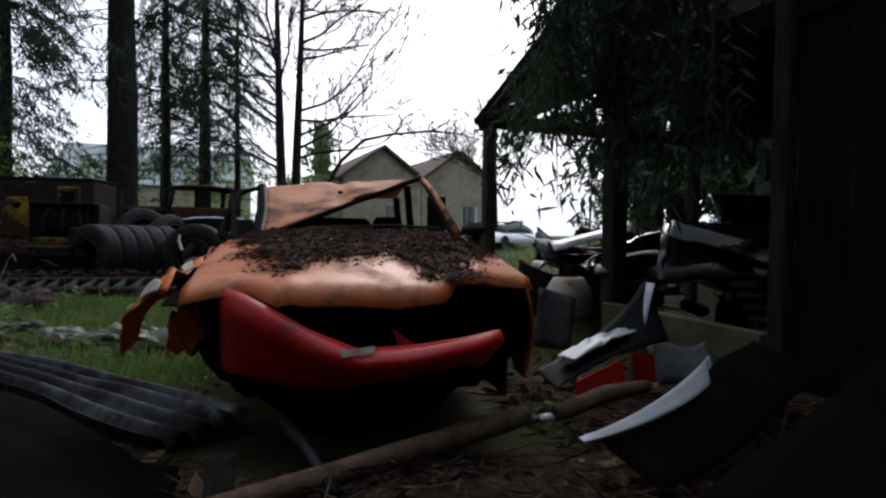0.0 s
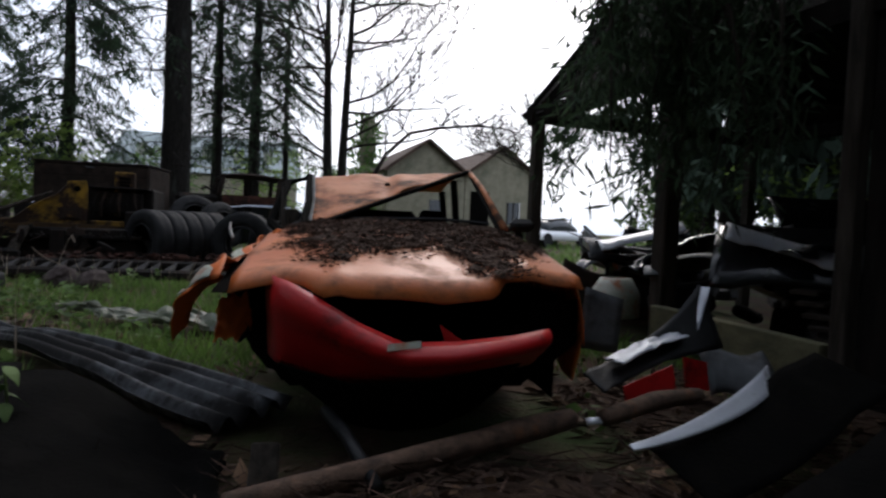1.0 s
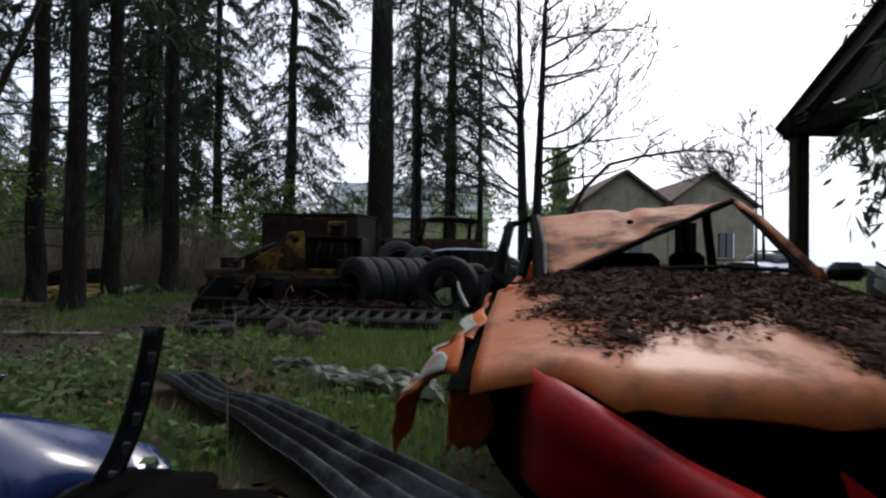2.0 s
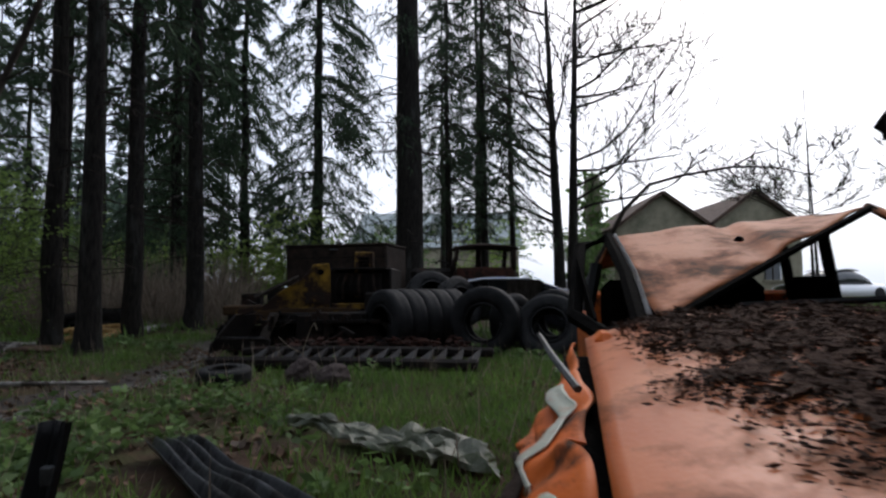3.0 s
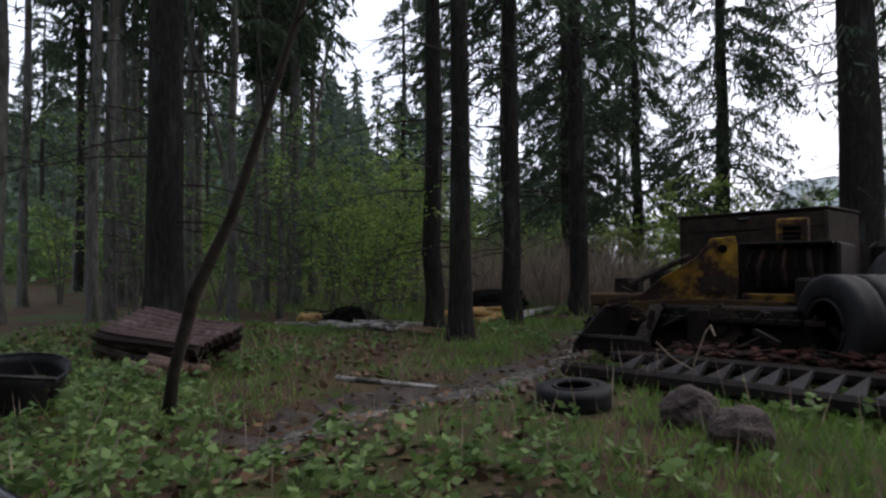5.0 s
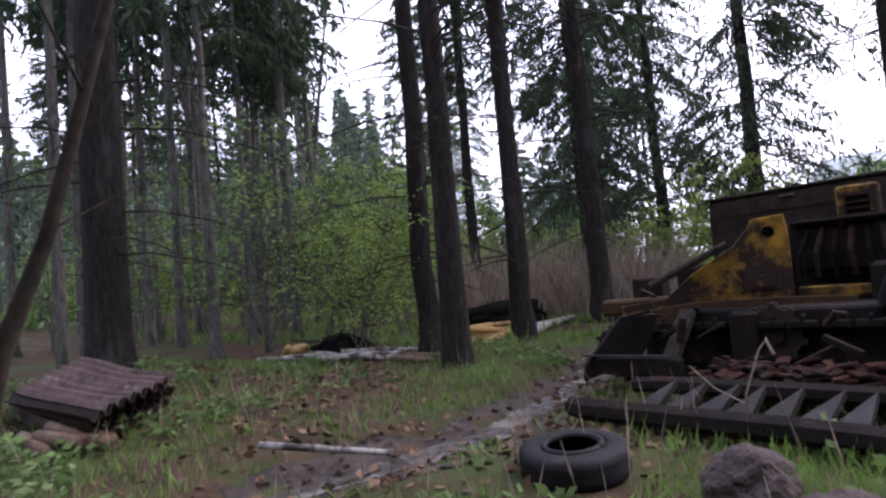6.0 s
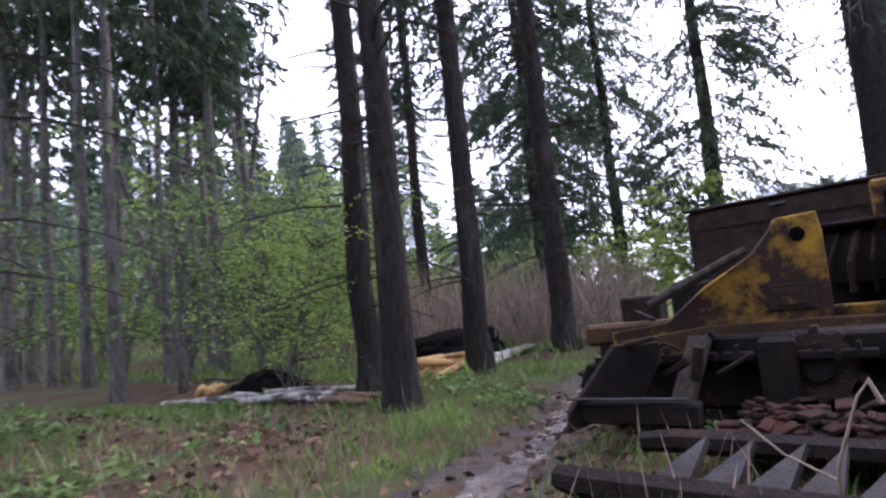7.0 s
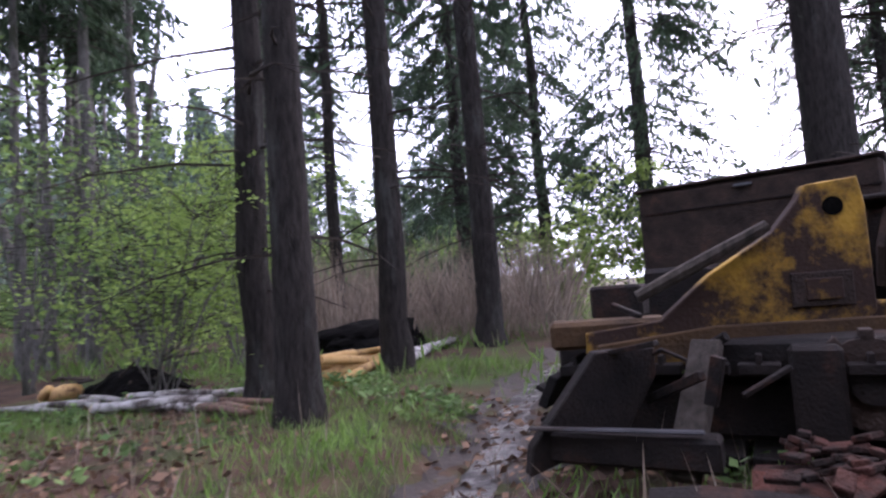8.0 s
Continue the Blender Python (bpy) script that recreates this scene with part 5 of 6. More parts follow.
for i in range(26):
    k = i / 26 * (2 * 2.0 + 2 * math.pi * 0.2)
    if k < 2.0:
        x, z, a = -2.85 + k, 0.10, 0
    elif k < 2.0 + math.pi * 0.2:
        a = (k - 2.0) / 0.2
        x, z = -0.85 + 0.2 * math.sin(a), 0.30 - 0.2 * math.cos(a)
    elif k < 4.0 + math.pi * 0.2:
        x, z, a = -0.85 - (k - 2.0 - math.pi * 0.2), 0.50, math.pi
    else:
        a = math.pi + (k - 4.0 - math.pi * 0.2) / 0.2
        x, z = -2.85 + 0.2 * math.sin(a), 0.30 - 0.2 * math.cos(a)
    part("track_pad", join(box(-0.085, 0.085, -0.2, 0.2, -0.025, 0.025, 0.006, Matrix.Translation((x, 9.12, z)) @ Matrix.Rotation(-a, 4, "Y")),
                           box(-0.012, 0.012, -0.2, 0.2, -0.065, -0.02, 0.003, Matrix.Translation((x, 9.12, z)) @ Matrix.Rotation(-a, 4, "Y"))), OLDSTEEL, loader)
part("track_frame", box(-2.7, -0.8, 9.05, 9.25, 0.16, 0.44, 0.03), OLDSTEEL, loader)

rq = random.Random(15)
for i in range(12):
    x, yv, z = rq.uniform(-2.95, -1.2), rq.uniform(8.6, 9.3), rq.uniform(0.25, 0.62)
    ln = rq.uniform(0.12, 0.4)
    a = Vector((x, yv, z))
    b = a + Vector((rq.uniform(-1, 1), rq.uniform(-.4, .4), rq.uniform(-.5, .7))).normalized() * ln
    part("linkage_bar", beam(a, b, rq.uniform(0.02, 0.05), rq.uniform(0.02, 0.06), 0.004) if i % 3 else tube([a, a.lerp(b, 0.5) + Vector((0, 0, 0.05)), b], rq.uniform(0.01, 0.025), 6), rq.choice((OLDSTEEL, OLDSTEEL, RUST)), loader)

harrow = thing("toothed_frame", Matrix.Translation((0.28, -0.2, 0)), "long dark steel frame with triangular teeth in the grass", "steel frame")
part("front_beam", tube([(-2.92, 7.86, 0.10), (-2.80, 7.82, 0.10), (-1.5, 7.72, 0.10), (0.25, 7.45, 0.10)], [0.06, 0.075, 0.075, 0.07], 7), OLDSTEEL, harrow)
part("rear_beam", tube([(-2.68, 8.34, 0.17), (-2.5, 8.36, 0.18), (-1.2, 8.25, 0.19), (0.45, 8.05, 0.18)], [0.05, 0.06, 0.06, 0.06], 7), OLDSTEEL, harrow)
for k in range(15):
    x = -2.42 + 0.185 * k
    yv = 7.80 - 0.10 * (x + 2.4)
    lean = 0.10 + 0.02 * (k % 3)
    vs = [(x - 0.10, yv + 0.02, 0.10), (x + 0.09, yv + 0.02, 0.10), (x + lean, yv + 0.42, 0.245), (x - 0.10, yv + 0.06, 0.06), (x + 0.09, yv + 0.06, 0.06), (x + lean, yv + 0.45, 0.20)]
    part("tooth", (vs, [(0, 1, 2), (5, 4, 3), (0, 3, 4, 1), (1, 4, 5, 2), (2, 5, 3, 0)]), TOOTH, harrow)
scrap = thing("rust_scrap_pile", Matrix.Translation((0.2, -0.15, 0)), "pile of flaking red rusted plates behind the toothed frame", "scrap pile")
rp = random.Random(5)
for k in range(190):
    x, yv = rp.uniform(-2.2, 0.2), rp.uniform(8.40, 8.85)
    s = rp.uniform(0.02, 0.085)
    part("rust_plate", box(-s, s, -s * 0.5, s * 0.5, -0.012, 0.012, 0.004, pose(x, yv, 0.19 + 0.07 * rp.random() + 0.1 * (yv - 8.4), rp.uniform(-25, 25), rp.uniform(-20, 20), rp.uniform(0, 180))), REDRUST, scrap)
part("rust_base", sheet(lambda s, t: (-2.3 + 2.6 * s, 8.36 + 0.6 * t, 0.12 + 0.07 * math.sin(3.1 * t) + 0.05 * wob(s * 9, t * 4)), 30, 8, 0.03), REDRUST, scrap)
stalk = thing("dry_stalk", Matrix(), "dry bent plant stalk before the steel frame", "plant")
part("stem", tube([(-1.50, 7.62, 0.0), (-1.49, 7.60, 0.25), (-1.40, 7.6, 0.5), (-1.36, 7.6, 0.56), (-1.33, 7.6, 0.48)], [0.008, 0.007, 0.006, 0.012, 0.01], 5), BRUSH, stalk)
part("stem", tube([(-1.50, 7.62, 0.2), (-1.66, 7.62, 0.28), (-1.80, 7.64, 0.40)], [0.006, 0.005, 0.004], 5), BRUSH, stalk)


# ---- wrecks and buildings behind ----
truck = thing("old_truck", T(0.75, 13.2, 0.38, 0, 0, 8), "rusty old lorry cab without glass", "truck")
part("cab_roof", sheet(lambda s, t: (-0.66 + 1.32 * s, -0.56 + 1.2 * t, 1.36 + 0.13 * (math.sin(math.pi * s) * math.sin(math.pi * (0.08 + 0.84 * t))) ** 0.45), 18, 12, 0.03), RUST, truck, smooth=True)
for x, yv, k in ((-0.58, -0.50, 0.10), (0.58, -0.50, 0.04), (-0.60, 0.55, 0.06), (0.60, 0.55, 0.04), (0.02, 0.58, 0.0)):
    part("pillar", tube([(x - k, yv, 0.92), (x - k * 0.3, yv, 1.2), (x, yv, 1.40)], [0.055, 0.045, 0.05], 8), RUST, truck, smooth=True)
door = part("door", sheet(lambda s, t: (-0.60 + 1.16 * s, -0.54 - 0.05 * math.sin(math.pi * t), 0.22 + 0.76 * t), 8, 8, 0.03), REDRUST, truck, "red-brown rusted cab door", True)
part("handle", box(0.38, 0.50, -0.63, -0.58, 0.72, 0.75, 0.008), OLDSTEEL, door)
part("cab_body", box(-0.66, 0.66, -0.5, 0.65, 0.2, 0.97, 0.09), RUST, truck)
part("bonnet", box(-1.5, -0.62, -0.4, 0.5, 0.3, 0.98, 0.08), OLDSTEEL, truck)
part("chassis", box(-1.6, 1.8, -0.35, 0.45, 0.0, 0.25, 0.02), OLDSTEEL, truck)
for x in (-1.1, 1.2):
    part("wheel", tube([(x, -0.45, 0.05), (x, -0.40, 0.05), (x, -0.22, 0.05), (x, -0.17, 0.05)], [0.36, 0.42, 0.42, 0.36], 22), RUBBER, truck)
part("mirror_arm", tube([(-0.62, -0.45, 0.98), (-0.95, -0.5, 1.12), (-1.02, -0.5, 1.05)], 0.025, 5), OLDSTEEL, truck)
bcar = thing("blue_wreck", T(1.05, 11.2, 0.2, 0, 0, -6), "dark blue scrapped car behind the tyres", "car")
part("body", sheet(lambda s, t: (-1.1 + 2.2 * s, -0.65 + 0.08 * math.sin(3 * s) + 0.03 * t, 0.70 + 0.22 * math.sin(math.pi * min(1, s * 1.05)) ** 0.8 - 0.7 * t - 0.0 * s), 22, 8, 0.02), GLOSS_BLACK, bcar, smooth=True)
part("deck", sheet(lambda s, t: (-1.1 + 2.2 * s, -0.65 + 1.3 * t, 0.70 + 0.22 * math.sin(math.pi * min(1, s * 1.05)) ** 0.8 + 0.03 * math.sin(3 * t)), 22, 8, 0.01), BLUE, bcar, "dusty blue upper body", True)
part("windscreen", sheet(lambda s, t: (-0.2 + 0.9 * s, -0.67 + 0.1 * t, 0.93 - 0.18 * t - 0.08 * s), 6, 3, 0.006), DARKGLASS, bcar)
part("chrome_strip", tube([(-1.05, -0.67, 0.78), (-0.3, -0.68, 0.9), (0.5, -0.67, 0.9)], 0.018, 5), SILVER, bcar)
part("hatch", sheet(lambda s, t: (0.1 + 0.55 * s, -0.7 + 0.1 * t, 0.88 - 0.55 * t), 5, 5, 0.01), POSTWOOD, bcar)


def gable_house(name, label, x, y, z, w, d, eave, ridge, wall_m, roof_m, turn=0):
    ob = thing(name, T(x, y, z, 0, 0, turn), label, "house")
    hw = w / 2
    for yy, nm in ((0.0, "front_wall"), (d, "back_wall")):
        bm = bmesh.new()
        pts = [(-hw, 0), (hw, 0), (hw, eave), (0, ridge), (-hw, eave)]
        vs = [bm.verts.new((px_, yy + o, pz)) for o in (0, 0.25) for px_, pz in pts]
        bm.faces.new(vs[:5])
        bm.faces.new(vs[9:4:-1])
        for i in range(5):
            bm.faces.new((vs[i], vs[5 + i], vs[5 + (i + 1) % 5], vs[(i + 1) % 5]))
        part(nm, bm, wall_m, ob)
    for sx in (-1, 1):
        part("side_wall", box(sx * hw - 0.12, sx * hw + 0.12, 0.25, d, 0, eave, 0), wall_m, ob)
        a, b = Vector((sx * (hw + 0.22), 0, eave - 0.18)), Vector((0, 0, ridge + 0.03))
        part("roof", sheet(lambda s, t: ((a.x + (b.x - a.x) * t), -0.25 + (d + 0.5) * s, a.z + (b.z - a.z) * t + 0.06), 2, 2, 0.08 * -sx), roof_m, ob)
    return ob


for cx, cz in ((9.95, 0.45), (14.35, 0.45)):
    hs = gable_house("garage", "rendered brick garage with a tiled gable roof", cx, 30.2, cz, 4.35, 9, 3.40, 4.95, RENDER, ROOFTILE)
    if cx > 11:
        dr = part("door", box(-1.85, -0.75, -0.03, 0.05, 0.0, 2.5, 0.02), VOID, hs, "dark garage door")
        w1 = part("window", box(0.35, 1.15, -0.02, 0.06, 0.75, 2.0, 0.0), DARKGLASS, hs)
        for k in range(3):
            part("window_bar", box(0.37 + 0.36 * k, 0.42 + 0.36 * k, -0.06, -0.02, 0.75, 2.0, 0), WHITECAR if k == 2 else POSTWOOD, w1)
        part("window_sill", box(0.25, 1.25, -0.12, 0.02, 0.66, 0.75, 0.01), RENDER, w1)
        for k in (-1, 1):
            part("verge", beam((k * 2.42, -0.27, 3.28), (0, -0.27, 5.06), 0.05, 0.16), ROOFTILE, hs)
    else:
        part("window", box(0.2, 0.9, -0.02, 0.06, 0.9, 1.9, 0.0), DARKGLASS, hs)
        for k in (-1, 1):
            part("verge", beam((k * 2.42, -0.27, 3.28), (0, -0.27, 5.06), 0.05, 0.16), ROOFTILE, hs)
chim = thing("ivy_chimney", T(7.2, 33, 0.4), "old chimney overgrown with green ivy", "chimney")
part("chimney_shaft", box(-0.35, 0.35, -0.35, 0.35, 0, 6.4, 0.03), RENDER, chim)
rc = np.random.default_rng(31)
c = np.stack([rc.normal(0, 0.38, 1500), rc.normal(0, 0.38, 1500), rc.uniform(0, 6.6, 1500)], 1)
v, f = cards(c, rc.normal(size=(1500, 3)), 0.3, 0.2, rc)
tagged(quads("ivy", v, f, LEAF_G, chim), kind="stuff")
barn = thing("barn", T(-4.0, 77, 0.5), "large grey-roofed barn far behind the trees", "barn")
part("wall", join(box(-10, 11, 0, 9, 0, 6.4, 0.05)), RENDER, barn)
part("roof", sheet(lambda s, t: (-11 + 1.8 * t + (22.5 - 2.2 * t) * s, -0.6 + 4.6 * t, 5.6 + 4.8 * t), 24, 8, 0.15), SLATE, barn, "grey fibre-cement roof")
part("roof_back", sheet(lambda s, t: (-11 + 1.8 * t + (22.5 - 2.2 * t) * s, 9.6 - 5.6 * t, 5.6 + 4.8 * t), 4, 4, 0.15), SLATE, barn)
for k in range(5):
    part("skylight", sheet(lambda s, t: (-7.5 + 3.6 * k + 1.1 * s, 0.9 + 1.6 * t, 7.2 + 1.67 * t + 0.06), 2, 2, 0.04), FOIL, barn)
farcar = thing("parked_car", T(13.4, 22.6, height(13.4, 22.6) - 0.05, 0, 0, 25), "white saloon car parked beyond the garages", "car")
part("body", sheet(lambda s, t: (-2.0 + 4.0 * s, 0.82 * math.cos(math.pi * t) , 0.30 + (0.42 + 0.06 * math.sin(3 * s)) * math.sin(math.pi * t) ** 0.35), 16, 14, 0.02), WHITECAR, farcar, smooth=True)
part("cabin", sheet(lambda s, t: (-1.1 + 2.2 * s, 0.68 * math.cos(math.pi * t), 0.70 + 0.55 * math.sin(math.pi * t) ** 0.4 * math.sin(math.pi * min(1, max(0, s))) ** 0.45), 12, 12, 0.02), DARKGLASS, farcar, "dark glazed cabin", True)
part("roof", sheet(lambda s, t: (-0.65 + 1.3 * s, -0.55 + 1.1 * t, 1.26 - 0.06 * (2 * s - 1) ** 2), 6, 4, 0.03), WHITECAR, farcar)
for x in (-1.25, 1.25):
    for yv in (-0.78, 0.78):
        part("wheel", tube([(x, yv - 0.08, 0.3), (x, yv + 0.08, 0.3)], 0.3, 16), RUBBER, farcar)

# ---- woodland clutter ----
iron = thing("corrugated_pile", Matrix(), "stack of rusty corrugated sheets on the forest floor", "sheet stack")
rk = random.Random(9)
for k in range(5):
    zz, ox, oy = 0.06 + 0.055 * k, rk.uniform(-0.12, 0.12), rk.uniform(-0.08, 0.08)

    def pile(s, t, zz=zz, ox=ox, oy=oy, k=k):
        x, yv = -7.5 + 2.2 * s - 0.4 * t + ox, 5.5 + 0.05 * s + 0.75 * t + oy
        return x, yv, zz + height(x, yv) * 0.5 + 0.13 * t + 0.032 * math.cos(t * 44) + 0.03 * s * (k % 2)

    part("corrugated_sheet", sheet(pile, 8, 44, 0.004), RUSTSHEET if k % 2 == 0 else RUST, iron)
for k in range(5):
    p = Vector((-6.1 + 0.14 * k, 5.3 + 0.15 * (k % 3), 0.10 + 0.05 * (k % 2)))
    q = thing("rotten_post", Matrix(), "short rotten brown post on the sheet stack", "post", "rotten posts")
    part("stem", tube([p, p + Vector((0.75 - 0.1 * k, 0.05 * k - 0.05, -0.02))], [0.05, 0.055], 8, 0.1, rk), LOGWOOD, q, smooth=True)


def logs(n, x0, y0, x1, y1, r, material, label, seed, spread=0.35, up=0.1, name="cut_log", group="cut logs"):
    rr = random.Random(seed)
    for k in range(n):
        o = rr.uniform(-spread, spread)
        a = Vector((x0 + o * 0.4 + rr.uniform(-.15, .15), y0 + o + rr.uniform(-.15, .15), r + up * rr.random() * (k > n // 2)))
        b = Vector((x1 + o * 0.4 + rr.uniform(-.2, .2), y1 + o + rr.uniform(-.2, .2), r + up * rr.random()))
        q = thing(name, Matrix(), label, "log", group)
        rad = r * rr.uniform(0.75, 1.2)
        part("stem", tube([a, a.lerp(b, 0.5) + Vector((0, 0, 0.02)), b], [rad, rad * 0.97, rad * 0.9], 9, 0.05, rr), material, q, smooth=True)
        part("cut_end", tube([a, a + (a - b).normalized() * 0.012], [rad * 0.93, rad * 0.92], 9), FRESHLOG, q, "pale sawn end")


logs(13, -6.35, 10.8, -6.45, 12.2, 0.055, FRESHLOG, "freshly peeled yellow log on a pile", 2, 0.3, 0.28)
logs(7, -7.7, 9.65, -6.7, 10.05, 0.04, BIRCHLOG, "pale birch log on the forest floor", 3, 0.2, 0.1)
logs(5, -8.9, 9.5, -7.9, 9.75, 0.032, BIRCHLOG, "pale birch log on the forest floor", 4, 0.3, 0.05)
logs(6, -6.45, 12.5, -7.0, 15.2, 0.045, BIRCHLOG, "grey log beside the rut", 6, 0.2, 0.08)
logs(4, -6.8, 10.0, -5.9, 9.9, 0.035, LOGWOOD, "short brown log on the forest floor", 7, 0.3, 0.05)
logs(2, -9.3, 9.85, -8.9, 9.85, 0.08, FRESHLOG, "short orange sawn log", 8, 0.1, 0.1)
tarp = thing("dark_brush_heap", Matrix(), "low heap of dark branches and bark", "brush heap")
hr = np.random.default_rng(3)
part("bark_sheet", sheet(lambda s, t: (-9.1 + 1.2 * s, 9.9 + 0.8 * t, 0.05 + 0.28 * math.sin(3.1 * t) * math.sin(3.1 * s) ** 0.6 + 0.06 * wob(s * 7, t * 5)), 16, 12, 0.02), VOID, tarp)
for k in range(16):
    a = Vector((hr.uniform(-9.4, -8), hr.uniform(9.8, 10.7), hr.uniform(0.1, 0.3)))
    part("stick", tube([a, a + Vector((hr.uniform(-.7, .7), hr.uniform(-.3, .3), hr.uniform(-.1, .15)))], [0.022, 0.012], 5), TWIG, tarp)
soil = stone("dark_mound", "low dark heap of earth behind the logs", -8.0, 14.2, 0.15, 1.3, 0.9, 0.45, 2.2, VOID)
tub = thing("black_tub", T(-5.15, 4.0, -0.10, 0, 14, 30), "broken black plastic tub in the weeds", "tub")
part("shell", sheet(lambda s, t: ((0.30 + 0.06 * t) * math.cos(6.283 * s), (0.30 + 0.06 * t) * math.sin(6.283 * s), 0.02 + 0.42 * t + 0.05 * math.sin(9 * s) * t), 24, 6, 0.01), BLACK, tub, smooth=True)
part("rim", tube([(0.36 * math.cos(6.283 * k / 20), 0.36 * math.sin(6.283 * k / 20), 0.44 + 0.05 * math.sin(9 * k / 20)) for k in range(21)], 0.014, 5), BLACK, tub)
bend = thing("leaning_sapling", Matrix(), "thin dark leaning tree stem", "tree")
part("stem", tube([(-3.86, 4.58, -0.05), (-3.84, 4.62, 0.35), (-3.74, 4.70, 0.85), (-3.55, 4.85, 1.35), (-3.38, 4.98, 2.0), (-3.1, 5.2, 3.1), (-2.8, 5.45, 4.4), (-2.4, 5.7, 6.0)], [0.045, 0.038, 0.044, 0.036, 0.030, 0.024, 0.017, 0.006], 9, 0.08, rk), TWIG, bend, smooth=True)
for k in range(7):
    z = 1.4 + 0.6 * k
    p = Vector((-3.52 + 0.24 * (z - 1.4), 4.87 + 0.18 * (z - 1.4), z))
    part("twig", tube([p, p + Vector((rk.uniform(-.5, .5), rk.uniform(-.4, .4), rk.uniform(0, .4)))], [0.01, 0.003], 4), TWIG, bend)


def sapling(name, label, x, y, h, spread, leaves, seed, material, size=0.07, stems=5, low=0.15, cat="shrub", group=""):
    rr = random.Random(seed)
    rng = np.random.default_rng(seed)
    ob = thing(name, Matrix.Translation((x, y, height(x, y))), label, cat, group)
    tips, tubes = [], []
    for k in range(stems):
        a, l = rr.uniform(0, 6.28), rr.uniform(0.1, 0.55) * spread
        top = Vector((math.cos(a) * l, math.sin(a) * l, h * rr.uniform(0.7, 1.0)))
        pts = [Vector((rr.uniform(-.1, .1), rr.uniform(-.1, .1), 0)), top * 0.35 + Vector((0, 0, 0.06 * h)), top * 0.7 + Vector((rr.uniform(-.1, .1), 0, 0)), top]
        part("stem", tube(pts, [0.011 * h / 3, 0.009 * h / 3, 0.006 * h / 3, 0.002], 5), BARK_GREY, ob)
        for j in range(16):
            s = rr.uniform(low, 1.0)
            i = min(int(s * 3), 2)
            p = pts[i].lerp(pts[i + 1], s * 3 - i)
            b = rr.uniform(0, 6.28)
            q = p + Vector((math.cos(b), math.sin(b), rr.uniform(-.1, .35))) * spread * 0.45 * rr.uniform(0.3, 1.0) * (1.15 - 0.6 * s)
            tubes.append(tube([p, p.lerp(q, 0.5) + Vector((0, 0, 0.05)), q], [0.006, 0.004, 0.0015], 3, cap=False))
            tips.append((p, q))
    tagged(part("twig_spray", join(*tubes), TWIG, ob), kind="stuff")
    n = leaves
    idx = rng.integers(0, len(tips), n)
    s = rng.uniform(0.3, 1.05, n)[:, None]
    P = np.array([t[0][:] for t in tips])[idx]
    Q = np.array([t[1][:] for t in tips])[idx]
    c = P + (Q - P) * s + rng.normal(0, 0.05, (n, 3))
    w = rng.normal(size=(n, 3)) * np.array([1, 1, 0.5])
    v, f = cards(c, w, size, size * 0.6, rng, 0.4)
    tagged(quads("foliage", v, f, material, ob), kind="stuff")
    return ob


YG = "young shrub with fresh yellow-green leaves"
sapling("young_shrub", YG, -7.5, 9.9, 2.9, 3.2, 2600, 1, LEAF_YG, 0.06, 9)
sapling("young_shrub", YG, -8.4, 10.6, 3.2, 3.4, 2600, 2, LEAF_YG, 0.06, 8)
sapling("young_shrub", YG, -9.8, 13.0, 4.2, 3.0, 2400, 3, LEAF_YG, 0.10, 7)
sapling("young_shrub", YG, -13.0, 13.5, 4.0, 3.0, 2200, 4, LEAF_G, 0.10, 7)
sapling("young_shrub", YG, -16.0, 14.5, 4.5, 3.5, 2400, 5, LEAF_G, 0.12, 7)
sapling("young_shrub", YG, -17.0, 19.0, 5.0, 4.0, 2400, 6, LEAF_YG, 0.14, 7)
sapling("young_shrub", YG, -12.5, 20.0, 4.5, 4.0, 2400, 7, LEAF_G, 0.14, 7)
sapling("bright_shrub", "bright green shrub behind the loader", -4.7, 19.5, 3.4, 3.2, 3400, 8, LEAF_YG, 0.12, 8)
sapling("bright_shrub", "bright green shrub behind the loader", -6.6, 20.5, 2.8, 3.0, 2600, 9, LEAF_YG, 0.12, 7)
sapling("bright_shrub", "bright green shrub before the garages", 5.4, 25.5, 3.2, 3.4, 2600, 10, LEAF_G, 0.14, 7)
sapling("bright_shrub", "bright green shrub before the barn", 1.8, 27.5, 3.6, 4.0, 2600, 11, LEAF_YG, 0.14, 7)
sapling("bright_shrub", "bright green shrub before the barn", -3.0, 28.5, 4.0, 5.0, 3000, 12, LEAF_G, 0.16, 8)
sapling("bright_shrub", "bright green shrub before the barn", -8.5, 27.5, 4.0, 5.0, 3000, 13, LEAF_YG, 0.16, 8)
sapling("bright_shrub", "bright green shrub behind the shed", 8.3, 8.8, 2.2, 2.2, 2400, 14, LEAF_G, 0.10, 7)
sapling("bright_shrub", "bright green shrub behind the shed", 9.0, 5.6, 2.4, 2.4, 2400, 15, LEAF_YG, 0.10, 7)
for i in range(16):
    a, d = radians(24 + 3.4 * i), 22 + 3.1 * ((i * 7) % 6)
    sapling("undergrowth_shrub", "leafy undergrowth shrub between the trunks", -1 - d * math.sin(a), 4 + d * math.cos(a), 3.4, 4.2, 1500, 40 + i, LEAF_G if i % 2 else LEAF_YG, 0.17, 5, cat="shrub", group="undergrowth")

